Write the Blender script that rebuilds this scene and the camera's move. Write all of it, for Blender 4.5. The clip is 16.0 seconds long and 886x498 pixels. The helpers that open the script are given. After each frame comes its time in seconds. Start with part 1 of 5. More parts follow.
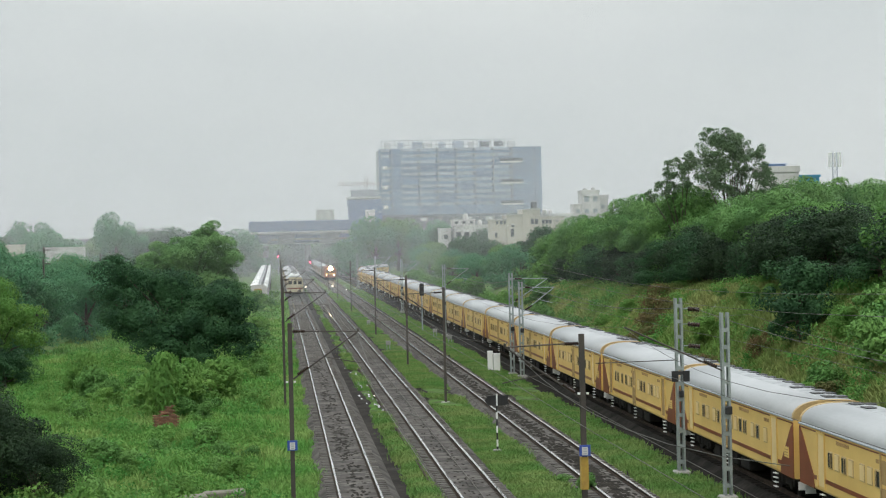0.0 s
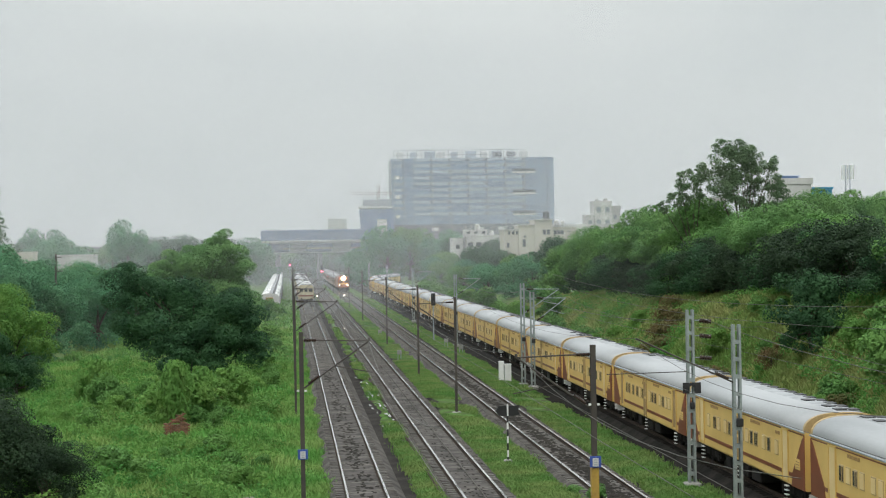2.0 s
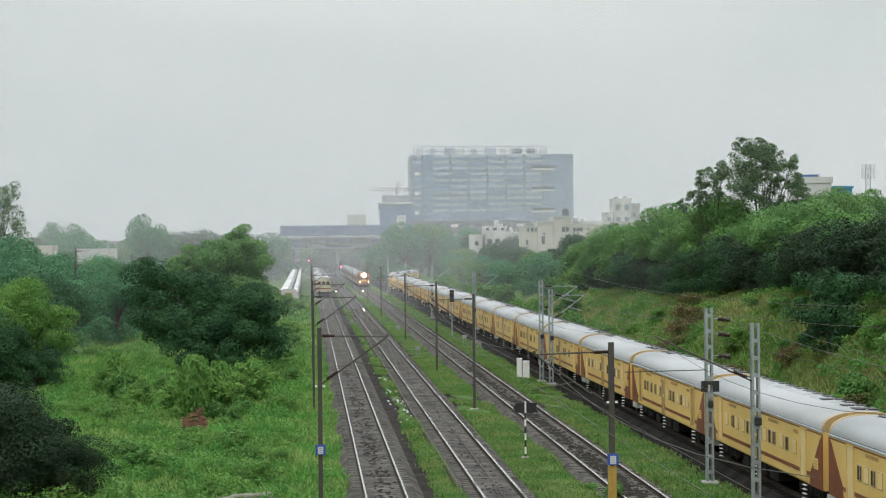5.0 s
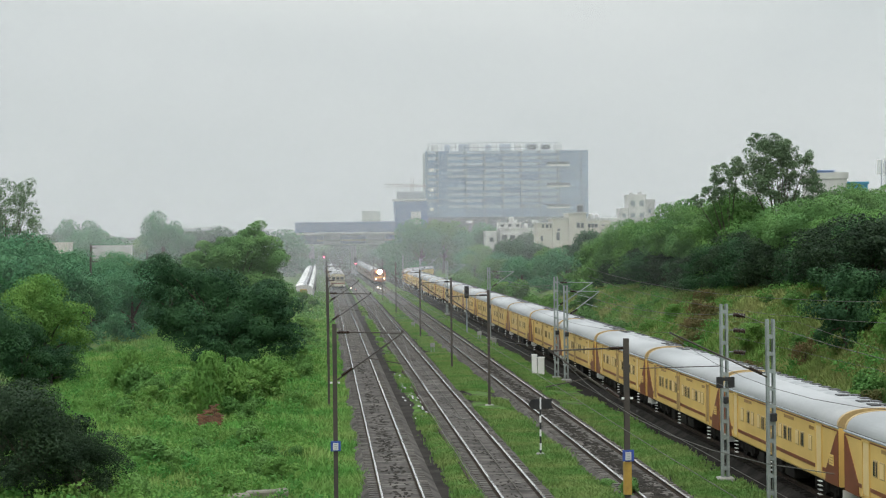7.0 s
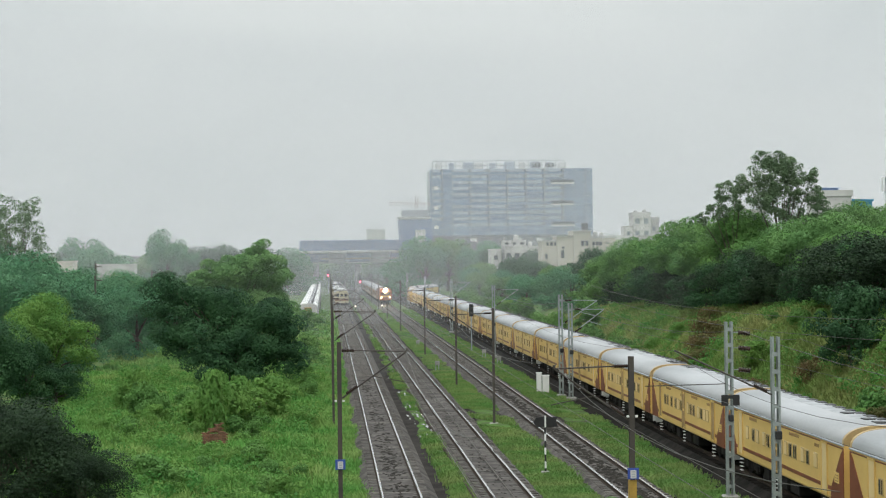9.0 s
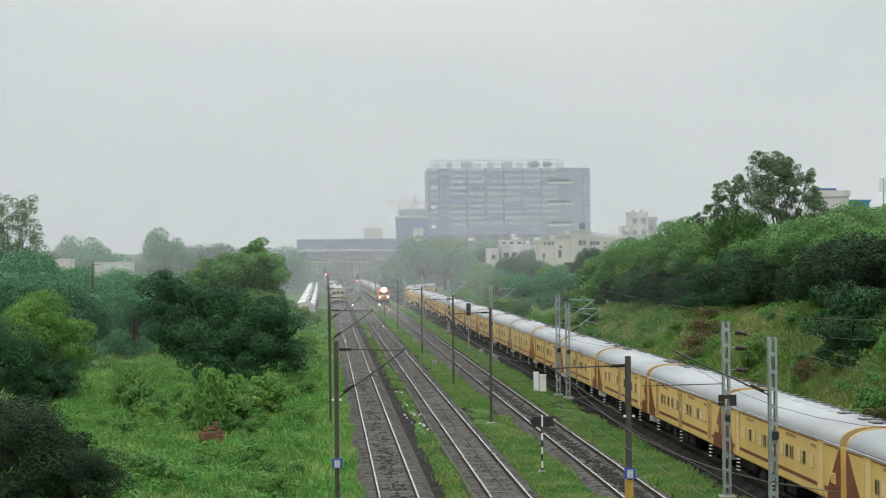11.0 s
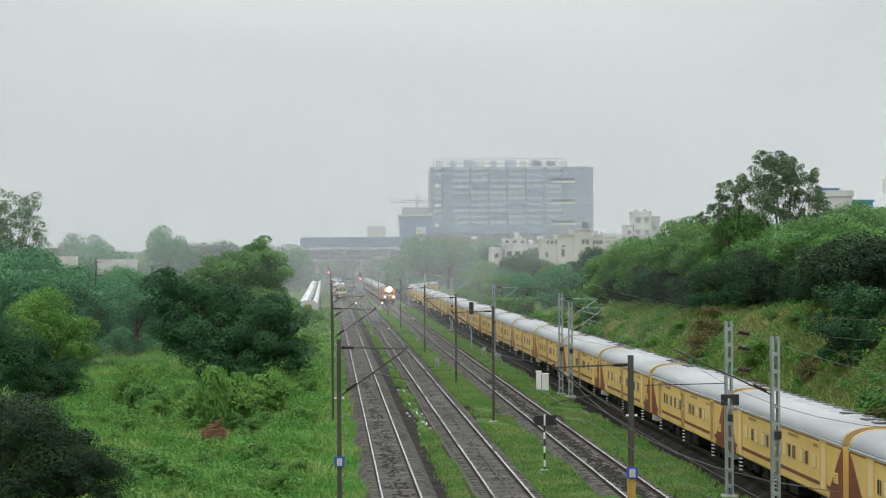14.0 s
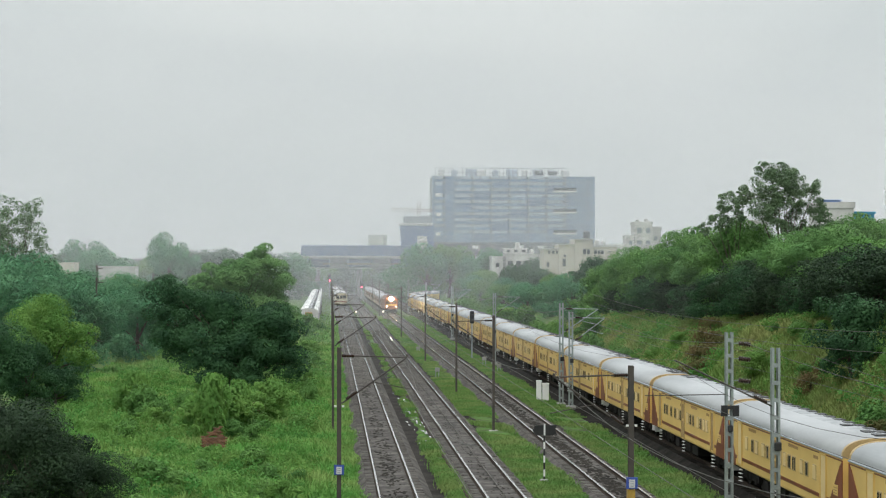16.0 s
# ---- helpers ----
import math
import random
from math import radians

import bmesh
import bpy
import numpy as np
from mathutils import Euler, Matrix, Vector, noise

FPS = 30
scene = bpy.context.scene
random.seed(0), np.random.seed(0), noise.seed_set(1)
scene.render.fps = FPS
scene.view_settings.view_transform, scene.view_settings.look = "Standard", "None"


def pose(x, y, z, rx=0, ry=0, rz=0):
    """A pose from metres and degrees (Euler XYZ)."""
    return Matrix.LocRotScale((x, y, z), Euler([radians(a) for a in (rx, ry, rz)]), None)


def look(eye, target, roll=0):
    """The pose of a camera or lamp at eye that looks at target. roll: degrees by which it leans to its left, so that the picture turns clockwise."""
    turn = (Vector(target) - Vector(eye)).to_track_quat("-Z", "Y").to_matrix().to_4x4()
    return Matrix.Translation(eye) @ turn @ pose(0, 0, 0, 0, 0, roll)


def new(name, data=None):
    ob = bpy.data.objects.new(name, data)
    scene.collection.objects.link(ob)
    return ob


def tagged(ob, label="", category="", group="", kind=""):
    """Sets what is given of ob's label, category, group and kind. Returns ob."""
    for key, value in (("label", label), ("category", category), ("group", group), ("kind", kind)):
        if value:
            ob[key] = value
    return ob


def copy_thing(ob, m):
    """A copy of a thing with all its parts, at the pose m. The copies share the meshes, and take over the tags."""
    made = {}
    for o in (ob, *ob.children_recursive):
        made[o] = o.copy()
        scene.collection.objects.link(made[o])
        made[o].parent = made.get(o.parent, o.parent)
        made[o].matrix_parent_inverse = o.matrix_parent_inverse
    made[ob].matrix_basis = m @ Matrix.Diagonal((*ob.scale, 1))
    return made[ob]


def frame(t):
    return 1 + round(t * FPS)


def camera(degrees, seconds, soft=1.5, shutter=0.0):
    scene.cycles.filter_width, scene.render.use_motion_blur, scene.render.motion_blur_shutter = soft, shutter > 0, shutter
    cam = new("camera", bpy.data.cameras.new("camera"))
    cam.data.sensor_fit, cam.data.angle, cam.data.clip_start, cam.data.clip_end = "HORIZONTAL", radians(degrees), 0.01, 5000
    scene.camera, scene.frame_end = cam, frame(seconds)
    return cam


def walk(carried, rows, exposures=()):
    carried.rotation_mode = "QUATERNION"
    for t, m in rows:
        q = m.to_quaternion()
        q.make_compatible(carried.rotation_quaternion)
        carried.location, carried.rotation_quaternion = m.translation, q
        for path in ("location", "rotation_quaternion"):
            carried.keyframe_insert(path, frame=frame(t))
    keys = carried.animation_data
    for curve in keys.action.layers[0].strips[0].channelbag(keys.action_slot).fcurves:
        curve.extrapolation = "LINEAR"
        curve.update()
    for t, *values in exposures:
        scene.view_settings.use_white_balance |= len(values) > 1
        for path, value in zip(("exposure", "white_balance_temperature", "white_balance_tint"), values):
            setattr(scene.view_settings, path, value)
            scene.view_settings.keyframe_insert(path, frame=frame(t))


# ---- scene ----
cam = camera(26.5, 16.0, soft=1.15)
EYE = 10.72
# seconds, turn, tilt, lean: a telephoto view held by hand on a footbridge
ROWS = [
    (0.0, -4.976, -0.301, 1.321), (0.5, -5.051, -0.220, 1.165), (1.0, -4.704, -0.230, 0.959),
    (1.5, -4.649, -0.115, 1.036), (2.0, -4.615, 0.008, 0.942), (2.5, -4.611, -0.083, 0.922),
    (3.0, -4.475, -0.121, 0.896), (5.5, -3.983, -0.082, 0.553), (6.0, -3.854, 0.016, 0.745),
    (6.5, -3.624, -0.113, 0.781), (7.0, -3.588, -0.201, 0.630), (7.5, -3.674, 0.056, 0.816),
    (8.0, -3.649, 0.187, 0.880), (8.5, -3.372, 0.441, 0.846), (9.0, -3.450, 0.351, 0.705),
    (11.5, -3.487, 0.306, 0.487), (12.0, -3.376, 0.228, 0.443), (12.5, -3.290, 0.291, 0.510),
    (13.0, -3.242, 0.276, 0.552), (13.5, -3.481, 0.194, 0.277), (14.0, -3.438, 0.281, 0.329),
    (14.5, -3.504, 0.212, 0.343), (15.0, -3.599, 0.301, 0.166), (15.5, -3.506, 0.741, -0.009),
    (16.0, -3.406, 0.554, -0.076),
]
walk(cam, [(t, pose(0, 0, EYE, 90 + tilt, lean, turn)) for t, turn, tilt, lean in ROWS],
     exposures=[(0.0, 0.0), (16.0, 0.0)])

# ---- world and sun: a low overcast monsoon sky ----
world = bpy.data.worlds.new("overcast_sky")
scene.world = world
world.use_nodes = True
wn, wl = world.node_tree.nodes, world.node_tree.links
wn.clear()
w_out = wn.new("ShaderNodeOutputWorld")
w_bg = wn.new("ShaderNodeBackground")
w_sky = wn.new("ShaderNodeTexSky")
w_sky.sky_type, w_sky.sun_disc = "NISHITA", False
w_sky.sun_elevation, w_sky.sun_rotation = radians(58), radians(200)
w_sky.air_density, w_sky.dust_density = 2.0, 6.0
w_tc = wn.new("ShaderNodeTexCoord")
w_map = wn.new("ShaderNodeMapping")
w_map.inputs["Scale"].default_value = (1.0, 1.0, 3.2)
w_noise = wn.new("ShaderNodeTexNoise")
w_noise.inputs["Scale"].default_value, w_noise.inputs["Detail"].default_value = 3.4, 3.0
w_noise.inputs["Roughness"].default_value = 0.42
w_noise.inputs["Distortion"].default_value = 0.5
w_ramp = wn.new("ShaderNodeValToRGB")
w_ramp.color_ramp.elements[0].position, w_ramp.color_ramp.elements[1].position = 0.32, 0.68
w_ramp.color_ramp.elements[0].color = (5.66, 6.14, 6.24, 1)
w_ramp.color_ramp.elements[1].color = (6.70, 7.08, 7.08, 1)
w_mix = wn.new("ShaderNodeMix")
w_mix.data_type = "RGBA"
w_mix.inputs[0].default_value = 0.93
wl.new(w_tc.outputs["Generated"], w_map.inputs["Vector"])
wl.new(w_map.outputs["Vector"], w_noise.inputs["Vector"])
wl.new(w_noise.outputs["Fac"], w_ramp.inputs["Fac"])
wl.new(w_sky.outputs["Color"], w_mix.inputs[6])
wl.new(w_ramp.outputs["Color"], w_mix.inputs[7])
# an overcast sky is brightest overhead and a third as bright at the horizon
w_sep = wn.new("ShaderNodeSeparateXYZ")
w_lift = wn.new("ShaderNodeMapRange")
w_lift.inputs[1].default_value, w_lift.inputs[2].default_value = 0.12, 1.0
w_lift.inputs[3].default_value, w_lift.inputs[4].default_value = 1.0, 2.6
w_scale = wn.new("ShaderNodeVectorMath")
w_scale.operation = "SCALE"
wl.new(w_tc.outputs["Generated"], w_sep.inputs[0])
wl.new(w_sep.outputs[2], w_lift.inputs[0])
wl.new(w_mix.outputs[2], w_scale.inputs[0])
wl.new(w_lift.outputs[0], w_scale.inputs["Scale"])
wl.new(w_scale.outputs[0], w_bg.inputs["Color"])
wl.new(w_bg.outputs["Background"], w_out.inputs["Surface"])
w_bg.inputs["Strength"].default_value = 0.112
sun_data = bpy.data.lights.new("sun", "SUN")
sun_data.energy, sun_data.angle, sun_data.color = 0.5, radians(40), (1.0, 0.98, 0.94)
sun = new("sun", sun_data)
sun.matrix_world = look((0, 0, 200), (40, 110, 0))


# ---- materials ----
def mat(name, c1, c2=None, rough=0.7, scale=3.0, fine=40.0, bump=0.0, metal=0.0, spec=0.4,
        where="pos", islands=0.0, objects=0.0, translucent=0.0, stretch=(1, 1, 1), grain=0.25):
    """Two colours mixed by broad stains, a fine grain, relief, and a random share per piece."""
    m = bpy.data.materials.new(name)
    m.use_nodes = True
    n, l = m.node_tree.nodes, m.node_tree.links
    b = n["Principled BSDF"]
    c2 = c2 or tuple(v * 0.75 for v in c1)
    geo = n.new("ShaderNodeNewGeometry")
    tc = n.new("ShaderNodeTexCoord")
    mp = n.new("ShaderNodeMapping")
    mp.inputs["Scale"].default_value = stretch
    l.new(geo.outputs["Position"] if where == "pos" else tc.outputs["Object"], mp.inputs["Vector"])
    big = n.new("ShaderNodeTexNoise")
    big.inputs["Scale"].default_value, big.inputs["Detail"].default_value = scale, 4
    small = n.new("ShaderNodeTexNoise")
    small.inputs["Scale"].default_value, small.inputs["Detail"].default_value = fine, 3
    for t in (big, small):
        l.new(mp.outputs["Vector"], t.inputs["Vector"])
    mx = n.new("ShaderNodeMix")
    mx.data_type = "RGBA"
    mx.inputs[6].default_value, mx.inputs[7].default_value = (*c1, 1), (*c2, 1)
    rng = n.new("ShaderNodeMapRange")
    rng.inputs[1].default_value, rng.inputs[2].default_value = 0.35, 0.65
    l.new(big.outputs["Fac"], rng.inputs[0])
    l.new(rng.outputs[0], mx.inputs[0])
    hsv = n.new("ShaderNodeHueSaturation")
    l.new(mx.outputs[2], hsv.inputs["Color"])
    val = n.new("ShaderNodeMath")
    val.operation = "MULTIPLY_ADD"
    val.inputs[1].default_value, val.inputs[2].default_value = grain * 2, 1.0 - grain
    l.new(small.outputs["Fac"], val.inputs[0])
    last = val.outputs[0]
    for amount, src in ((islands, geo.outputs["Random Per Island"]), (objects, None)):
        if amount:
            if src is None:
                src = n.new("ShaderNodeObjectInfo").outputs["Random"]
            k = n.new("ShaderNodeMath")
            k.operation = "MULTIPLY_ADD"
            k.inputs[1].default_value, k.inputs[2].default_value = amount * 2, 1.0 - amount
            l.new(src, k.inputs[0])
            p = n.new("ShaderNodeMath")
            p.operation = "MULTIPLY"
            l.new(last, p.inputs[0])
            l.new(k.outputs[0], p.inputs[1])
            last = p.outputs[0]
    l.new(last, hsv.inputs["Value"])
    l.new(hsv.outputs["Color"], b.inputs["Base Color"])
    b.inputs["Roughness"].default_value, b.inputs["Metallic"].default_value = rough, metal
    b.inputs["Specular IOR Level"].default_value = spec
    if bump:
        bp = n.new("ShaderNodeBump")
        bp.inputs["Strength"].default_value, bp.inputs["Distance"].default_value = min(1.0, bump * 4), bump
        l.new(small.outputs["Fac"], bp.inputs["Height"])
        l.new(bp.outputs["Normal"], b.inputs["Normal"])
    if translucent:
        tr = n.new("ShaderNodeBsdfTranslucent")
        l.new(hsv.outputs["Color"], tr.inputs["Color"])
        ms = n.new("ShaderNodeMixShader")
        ms.inputs[0].default_value = translucent
        l.new(b.outputs["BSDF"], ms.inputs[1])
        l.new(tr.outputs["BSDF"], ms.inputs[2])
        l.new(ms.outputs[0], n["Material Output"].inputs["Surface"])
    return m


def lamp_mat(name, colour, strength):
    m = bpy.data.materials.new(name)
    m.use_nodes = True
    b = m.node_tree.nodes["Principled BSDF"]
    b.inputs["Base Color"].default_value = (*colour, 1)
    b.inputs["Emission Color"].default_value = (*colour, 1)
    b.inputs["Emission Strength"].default_value = strength
    return m


def mist_mat(name, share):
    """Fine drizzle lit from the sky above it; thinner higher up and in drifting patches."""
    m = bpy.data.materials.new(name)
    m.use_nodes = True
    n, l = m.node_tree.nodes, m.node_tree.links
    n.clear()
    out = n.new("ShaderNodeOutputMaterial")
    up, down = n.new("ShaderNodeBsdfDiffuse"), n.new("ShaderNodeBsdfTranslucent")
    for s, z in ((up, 1.0), (down, -1.0)):
        s.inputs["Color"].default_value = (0.43, 0.437, 0.445, 1)
        v = n.new("ShaderNodeCombineXYZ")
        v.inputs[2].default_value = z
        l.new(v.outputs[0], s.inputs["Normal"])
    add = n.new("ShaderNodeAddShader")
    l.new(up.outputs[0], add.inputs[0])
    l.new(down.outputs[0], add.inputs[1])
    clear = n.new("ShaderNodeBsdfTransparent")
    geo = n.new("ShaderNodeNewGeometry")
    noi = n.new("ShaderNodeTexNoise")
    noi.inputs["Scale"].default_value, noi.inputs["Detail"].default_value = 0.02, 2
    l.new(geo.outputs["Position"], noi.inputs["Vector"])
    sep = n.new("ShaderNodeSeparateXYZ")
    l.new(geo.outputs["Position"], sep.inputs[0])
    fall = n.new("ShaderNodeMapRange")
    fall.inputs[1].default_value, fall.inputs[2].default_value = 10.0, 110.0
    fall.inputs[3].default_value, fall.inputs[4].default_value = share, share * 0.25
    l.new(sep.outputs[2], fall.inputs[0])
    dens = n.new("ShaderNodeMath")
    dens.operation = "MULTIPLY_ADD"
    dens.inputs[1].default_value, dens.inputs[2].default_value = 0.6, 0.7
    l.new(noi.outputs["Fac"], dens.inputs[0])
    mul = n.new("ShaderNodeMath")
    mul.operation = "MULTIPLY"
    l.new(dens.outputs[0], mul.inputs[0])
    l.new(fall.outputs[0], mul.inputs[1])
    mix = n.new("ShaderNodeMixShader")
    l.new(mul.outputs[0], mix.inputs[0])
    l.new(clear.outputs[0], mix.inputs[1])
    l.new(add.outputs[0], mix.inputs[2])
    l.new(mix.outputs[0], out.inputs["Surface"])
    return m


M_SOIL = mat("soil_and_weeds", (0.070, 0.160, 0.036), (0.100, 0.135, 0.048), 0.95, 0.22, 5.0, 0.06, spec=0.1)
M_BALLAST = mat("wet_ballast", (0.112, 0.100, 0.091), (0.038, 0.034, 0.031), 0.8, 0.8, 3.5, 0.08, spec=0.14, grain=0.75)
# ballast painted near black for the shade under standing coaches
M_SHADEBED = mat("shade_dark_ballast", (0.012, 0.011, 0.010), (0.030, 0.027, 0.024), 0.9, 0.7, 4.0, 0.08, spec=0.06, grain=0.7)
M_CINDER = mat("wet_cinders", (0.042, 0.037, 0.033), (0.018, 0.016, 0.014), 0.9, 0.6, 4.0, 0.08, spec=0.08, grain=0.7)
M_SLEEPER = mat("wet_concrete_sleeper", (0.150, 0.137, 0.124), (0.076, 0.069, 0.062), 0.7, 0.9, 14.0, 0.01, objects=0.25, spec=0.16, grain=0.4)
M_RAIL = mat("worn_rail_steel", (0.80, 0.79, 0.77), (0.62, 0.60, 0.57), 0.10, 0.8, 30.0, metal=0.95, grain=0.1)
# rust, darkened further for the shadow line beside each rail
M_RUST = mat("rusty_shaded_rail_web", (0.060, 0.044, 0.034), (0.036, 0.028, 0.023), 0.85, 1.5, 30.0, spec=0.1)
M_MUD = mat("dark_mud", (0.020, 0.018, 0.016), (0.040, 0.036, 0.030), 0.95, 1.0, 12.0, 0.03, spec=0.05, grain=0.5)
M_PUDDLE = mat("puddle_and_litter", (0.5, 0.5, 0.48), (0.12, 0.12, 0.11), 0.15, 2.0, 20.0, spec=0.6)
M_GRASS = mat("monsoon_grass", (0.110, 0.285, 0.062), (0.225, 0.335, 0.100), 0.85, 0.16, 0.8, islands=0.13, translucent=0.3, spec=0.12)
M_VERGE = mat("short_verge_grass", (0.105, 0.228, 0.055), (0.200, 0.272, 0.088), 0.75, 0.3, 0.8, islands=0.12, translucent=0.3, spec=0.16)
M_BANKGRASS = mat("bank_grass", (0.155, 0.265, 0.066), (0.290, 0.310, 0.120), 0.85, 0.14, 0.7, islands=0.12, translucent=0.3, spec=0.1)
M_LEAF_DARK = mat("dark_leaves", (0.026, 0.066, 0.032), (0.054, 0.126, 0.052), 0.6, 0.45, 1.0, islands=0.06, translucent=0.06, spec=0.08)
M_LEAF = mat("green_leaves", (0.076, 0.180, 0.050), (0.135, 0.262, 0.072), 0.65, 0.25, 1.0, islands=0.06, translucent=0.06, spec=0.06)
M_LEAF_YELLOW = mat("yellow_green_leaves", (0.180, 0.320, 0.080), (0.115, 0.250, 0.062), 0.65, 0.5, 1.0, islands=0.1, translucent=0.3, spec=0.08)
M_WEED = mat("deep_green_weeds", (0.082, 0.240, 0.056), (0.140, 0.290, 0.072), 0.7, 0.3, 1.0, islands=0.12, translucent=0.3, spec=0.08)
M_LEAF_GUM = mat("grey_green_leaves", (0.100, 0.160, 0.085), (0.140, 0.205, 0.110), 0.65, 0.3, 1.5, islands=0.12, translucent=0.2, spec=0.08)
M_LEAF_BROWN = mat("withered_leaves", (0.170, 0.115, 0.060), (0.130, 0.140, 0.055), 0.8, 0.4, 1.5, islands=0.15, translucent=0.2, spec=0.08)
M_LEAF_BLUE = mat("bluish_green_leaves", (0.060, 0.182, 0.088), (0.105, 0.250, 0.118), 0.65, 0.3, 1.0, islands=0.06, translucent=0.08, spec=0.06)
M_LEAF_PALE = mat("fresh_green_leaves", (0.098, 0.210, 0.070), (0.150, 0.275, 0.094), 0.65, 0.3, 1.0, islands=0.06, translucent=0.08, spec=0.06)
# near-black leaves: dark foreground bushes, and painted shade under the bank's crowns
M_LEAF_BLACK = mat("blackish_and_shade_leaves", (0.020, 0.038, 0.021), (0.037, 0.066, 0.031), 0.6, 0.6, 1.2, islands=0.1, translucent=0.05, spec=0.1)
M_BARK = mat("wet_bark", (0.09, 0.07, 0.055), (0.05, 0.04, 0.033), 0.85, 1.5, 14.0, 0.03, where="obj")
M_CREAM = mat("cream_coach_paint", (0.73, 0.50, 0.165), (0.65, 0.435, 0.138), 0.42, 0.5, 9.0, where="obj", objects=0.03, grain=0.05)
M_CREAM2 = mat("faded_cream_paint", (0.50, 0.43, 0.28), (0.42, 0.36, 0.24), 0.45, 0.5, 9.0, where="obj", grain=0.06)
M_MAROON = mat("maroon_coach_paint", (0.225, 0.062, 0.028), (0.170, 0.050, 0.024), 0.42, 0.9, 11.0, where="obj", grain=0.1)
M_ROOF = mat("silver_coach_roof", (0.46, 0.465, 0.475), (0.37, 0.38, 0.39), 0.55, 0.5, 8.0, where="obj", grain=0.10, stretch=(1, 0.3, 1))
M_ROOFDIRT = mat("sooty_roof_ridge", (0.27, 0.28, 0.29), (0.42, 0.43, 0.44), 0.55, 1.2, 8.0, where="obj", grain=0.2)
M_VENT = mat("black_roof_ventilator", (0.03, 0.03, 0.032), (0.05, 0.05, 0.05), 0.5, 3.0, 20.0, where="obj")
M_PANE = mat("dark_window_opening", (0.022, 0.022, 0.024), (0.04, 0.038, 0.035), 0.2, 2.0, 20.0, where="obj", spec=0.5)
M_SHUTTER = mat("closed_cream_shutter", (0.78, 0.60, 0.30), (0.70, 0.52, 0.25), 0.45, 1.0, 10.0, where="obj", grain=0.06)
M_LETTER = mat("brown_lettering", (0.36, 0.22, 0.09), (0.40, 0.25, 0.11), 0.6, 3.0, 20.0)
M_UNDER = mat("black_underframe", (0.014, 0.013, 0.012), (0.026, 0.023, 0.021), 0.85, 1.2, 12.0, where="obj", spec=0.15)
M_PODIUM = mat("shade_grey_podium", (0.13, 0.15, 0.16), (0.20, 0.21, 0.22), 0.7, 0.3, 2.0)
M_WHITE = mat("white_paint", (0.78, 0.78, 0.76), (0.66, 0.66, 0.64), 0.55, 0.8, 10.0, grain=0.07)
M_RIB = mat("dull_yellow_rib", (0.48, 0.34, 0.15), (0.40, 0.29, 0.14), 0.5, 0.8, 9.0, where="obj")
M_RUBBER = mat("gangway_bellows", (0.30, 0.19, 0.08), (0.38, 0.25, 0.10), 0.7, 2.0, 14.0, where="obj")
M_MAST = mat("dark_mast_steel", (0.050, 0.044, 0.040), (0.075, 0.062, 0.052), 0.6, 1.2, 16.0, where="obj")
M_GALV = mat("galvanised_lattice", (0.34, 0.38, 0.37), (0.25, 0.28, 0.27), 0.5, 1.4, 16.0, metal=0.3, where="obj")
M_WIRE = mat("copper_wire", (0.06, 0.055, 0.05), (0.09, 0.08, 0.07), 0.5, 1.0, 12.0, metal=0.3)
M_INSUL = mat("brown_porcelain", (0.035, 0.022, 0.018), (0.05, 0.03, 0.022), 0.25, 2.0, 12.0)
M_BLACK = mat("black_board", (0.016, 0.016, 0.017), (0.03, 0.03, 0.03), 0.55, 2.0, 12.0)
M_BLUE = mat("blue_enamel", (0.045, 0.09, 0.36), (0.04, 0.075, 0.30), 0.4, 3.0, 12.0)
M_YELLOW = mat("ochre_band", (0.42, 0.27, 0.05), (0.34, 0.21, 0.05), 0.6, 3.0, 12.0)
M_CONC = mat("weathered_concrete", (0.36, 0.35, 0.33), (0.24, 0.24, 0.22), 0.85, 0.6, 9.0, 0.02)
M_RUIN = mat("mossy_rubble", (0.22, 0.20, 0.17), (0.13, 0.14, 0.09), 0.9, 1.2, 9.0, 0.03)
M_BRICK = mat("old_red_brick", (0.25, 0.115, 0.070), (0.15, 0.085, 0.055), 0.9, 2.0, 12.0, 0.02, objects=0.3)
M_GLASS_B = mat("blue_grey_cladding", (0.23, 0.315, 0.45), (0.20, 0.28, 0.42), 0.35, 0.06, 1.0, objects=0.13, grain=0.08)
M_GLASS_L = mat("pale_cladding", (0.42, 0.48, 0.57), (0.36, 0.42, 0.52), 0.4, 0.06, 1.0, objects=0.10, grain=0.08)
M_DARKWIN = mat("dark_glass", (0.05, 0.06, 0.075), (0.08, 0.09, 0.10), 0.15, 0.3, 2.0, spec=0.6)
M_GREYFR = mat("grey_frame", (0.34, 0.37, 0.40), (0.27, 0.30, 0.33), 0.6, 0.2, 3.0)
M_PLASTER = mat("cream_plaster", (0.60, 0.56, 0.48), (0.46, 0.43, 0.37), 0.85, 0.25, 3.0, grain=0.1, stretch=(1, 1, 0.4))
M_PLASTW = mat("white_plaster", (0.62, 0.61, 0.59), (0.44, 0.43, 0.42), 0.85, 0.25, 3.0, grain=0.1, stretch=(1, 1, 0.4))
# blue made paler to hold the haze before the far station
M_BLUEROOF = mat("haze_pale_blue_sheet", (0.17, 0.26, 0.47), (0.14, 0.22, 0.41), 0.5, 0.3, 3.0)
M_TEAL = mat("blue_tarpaulin", (0.05, 0.26, 0.42), (0.04, 0.20, 0.34), 0.5, 0.3, 3.0)
M_FARWIN = mat("far_window", (0.07, 0.075, 0.085), (0.11, 0.11, 0.12), 0.3, 0.5, 3.0)
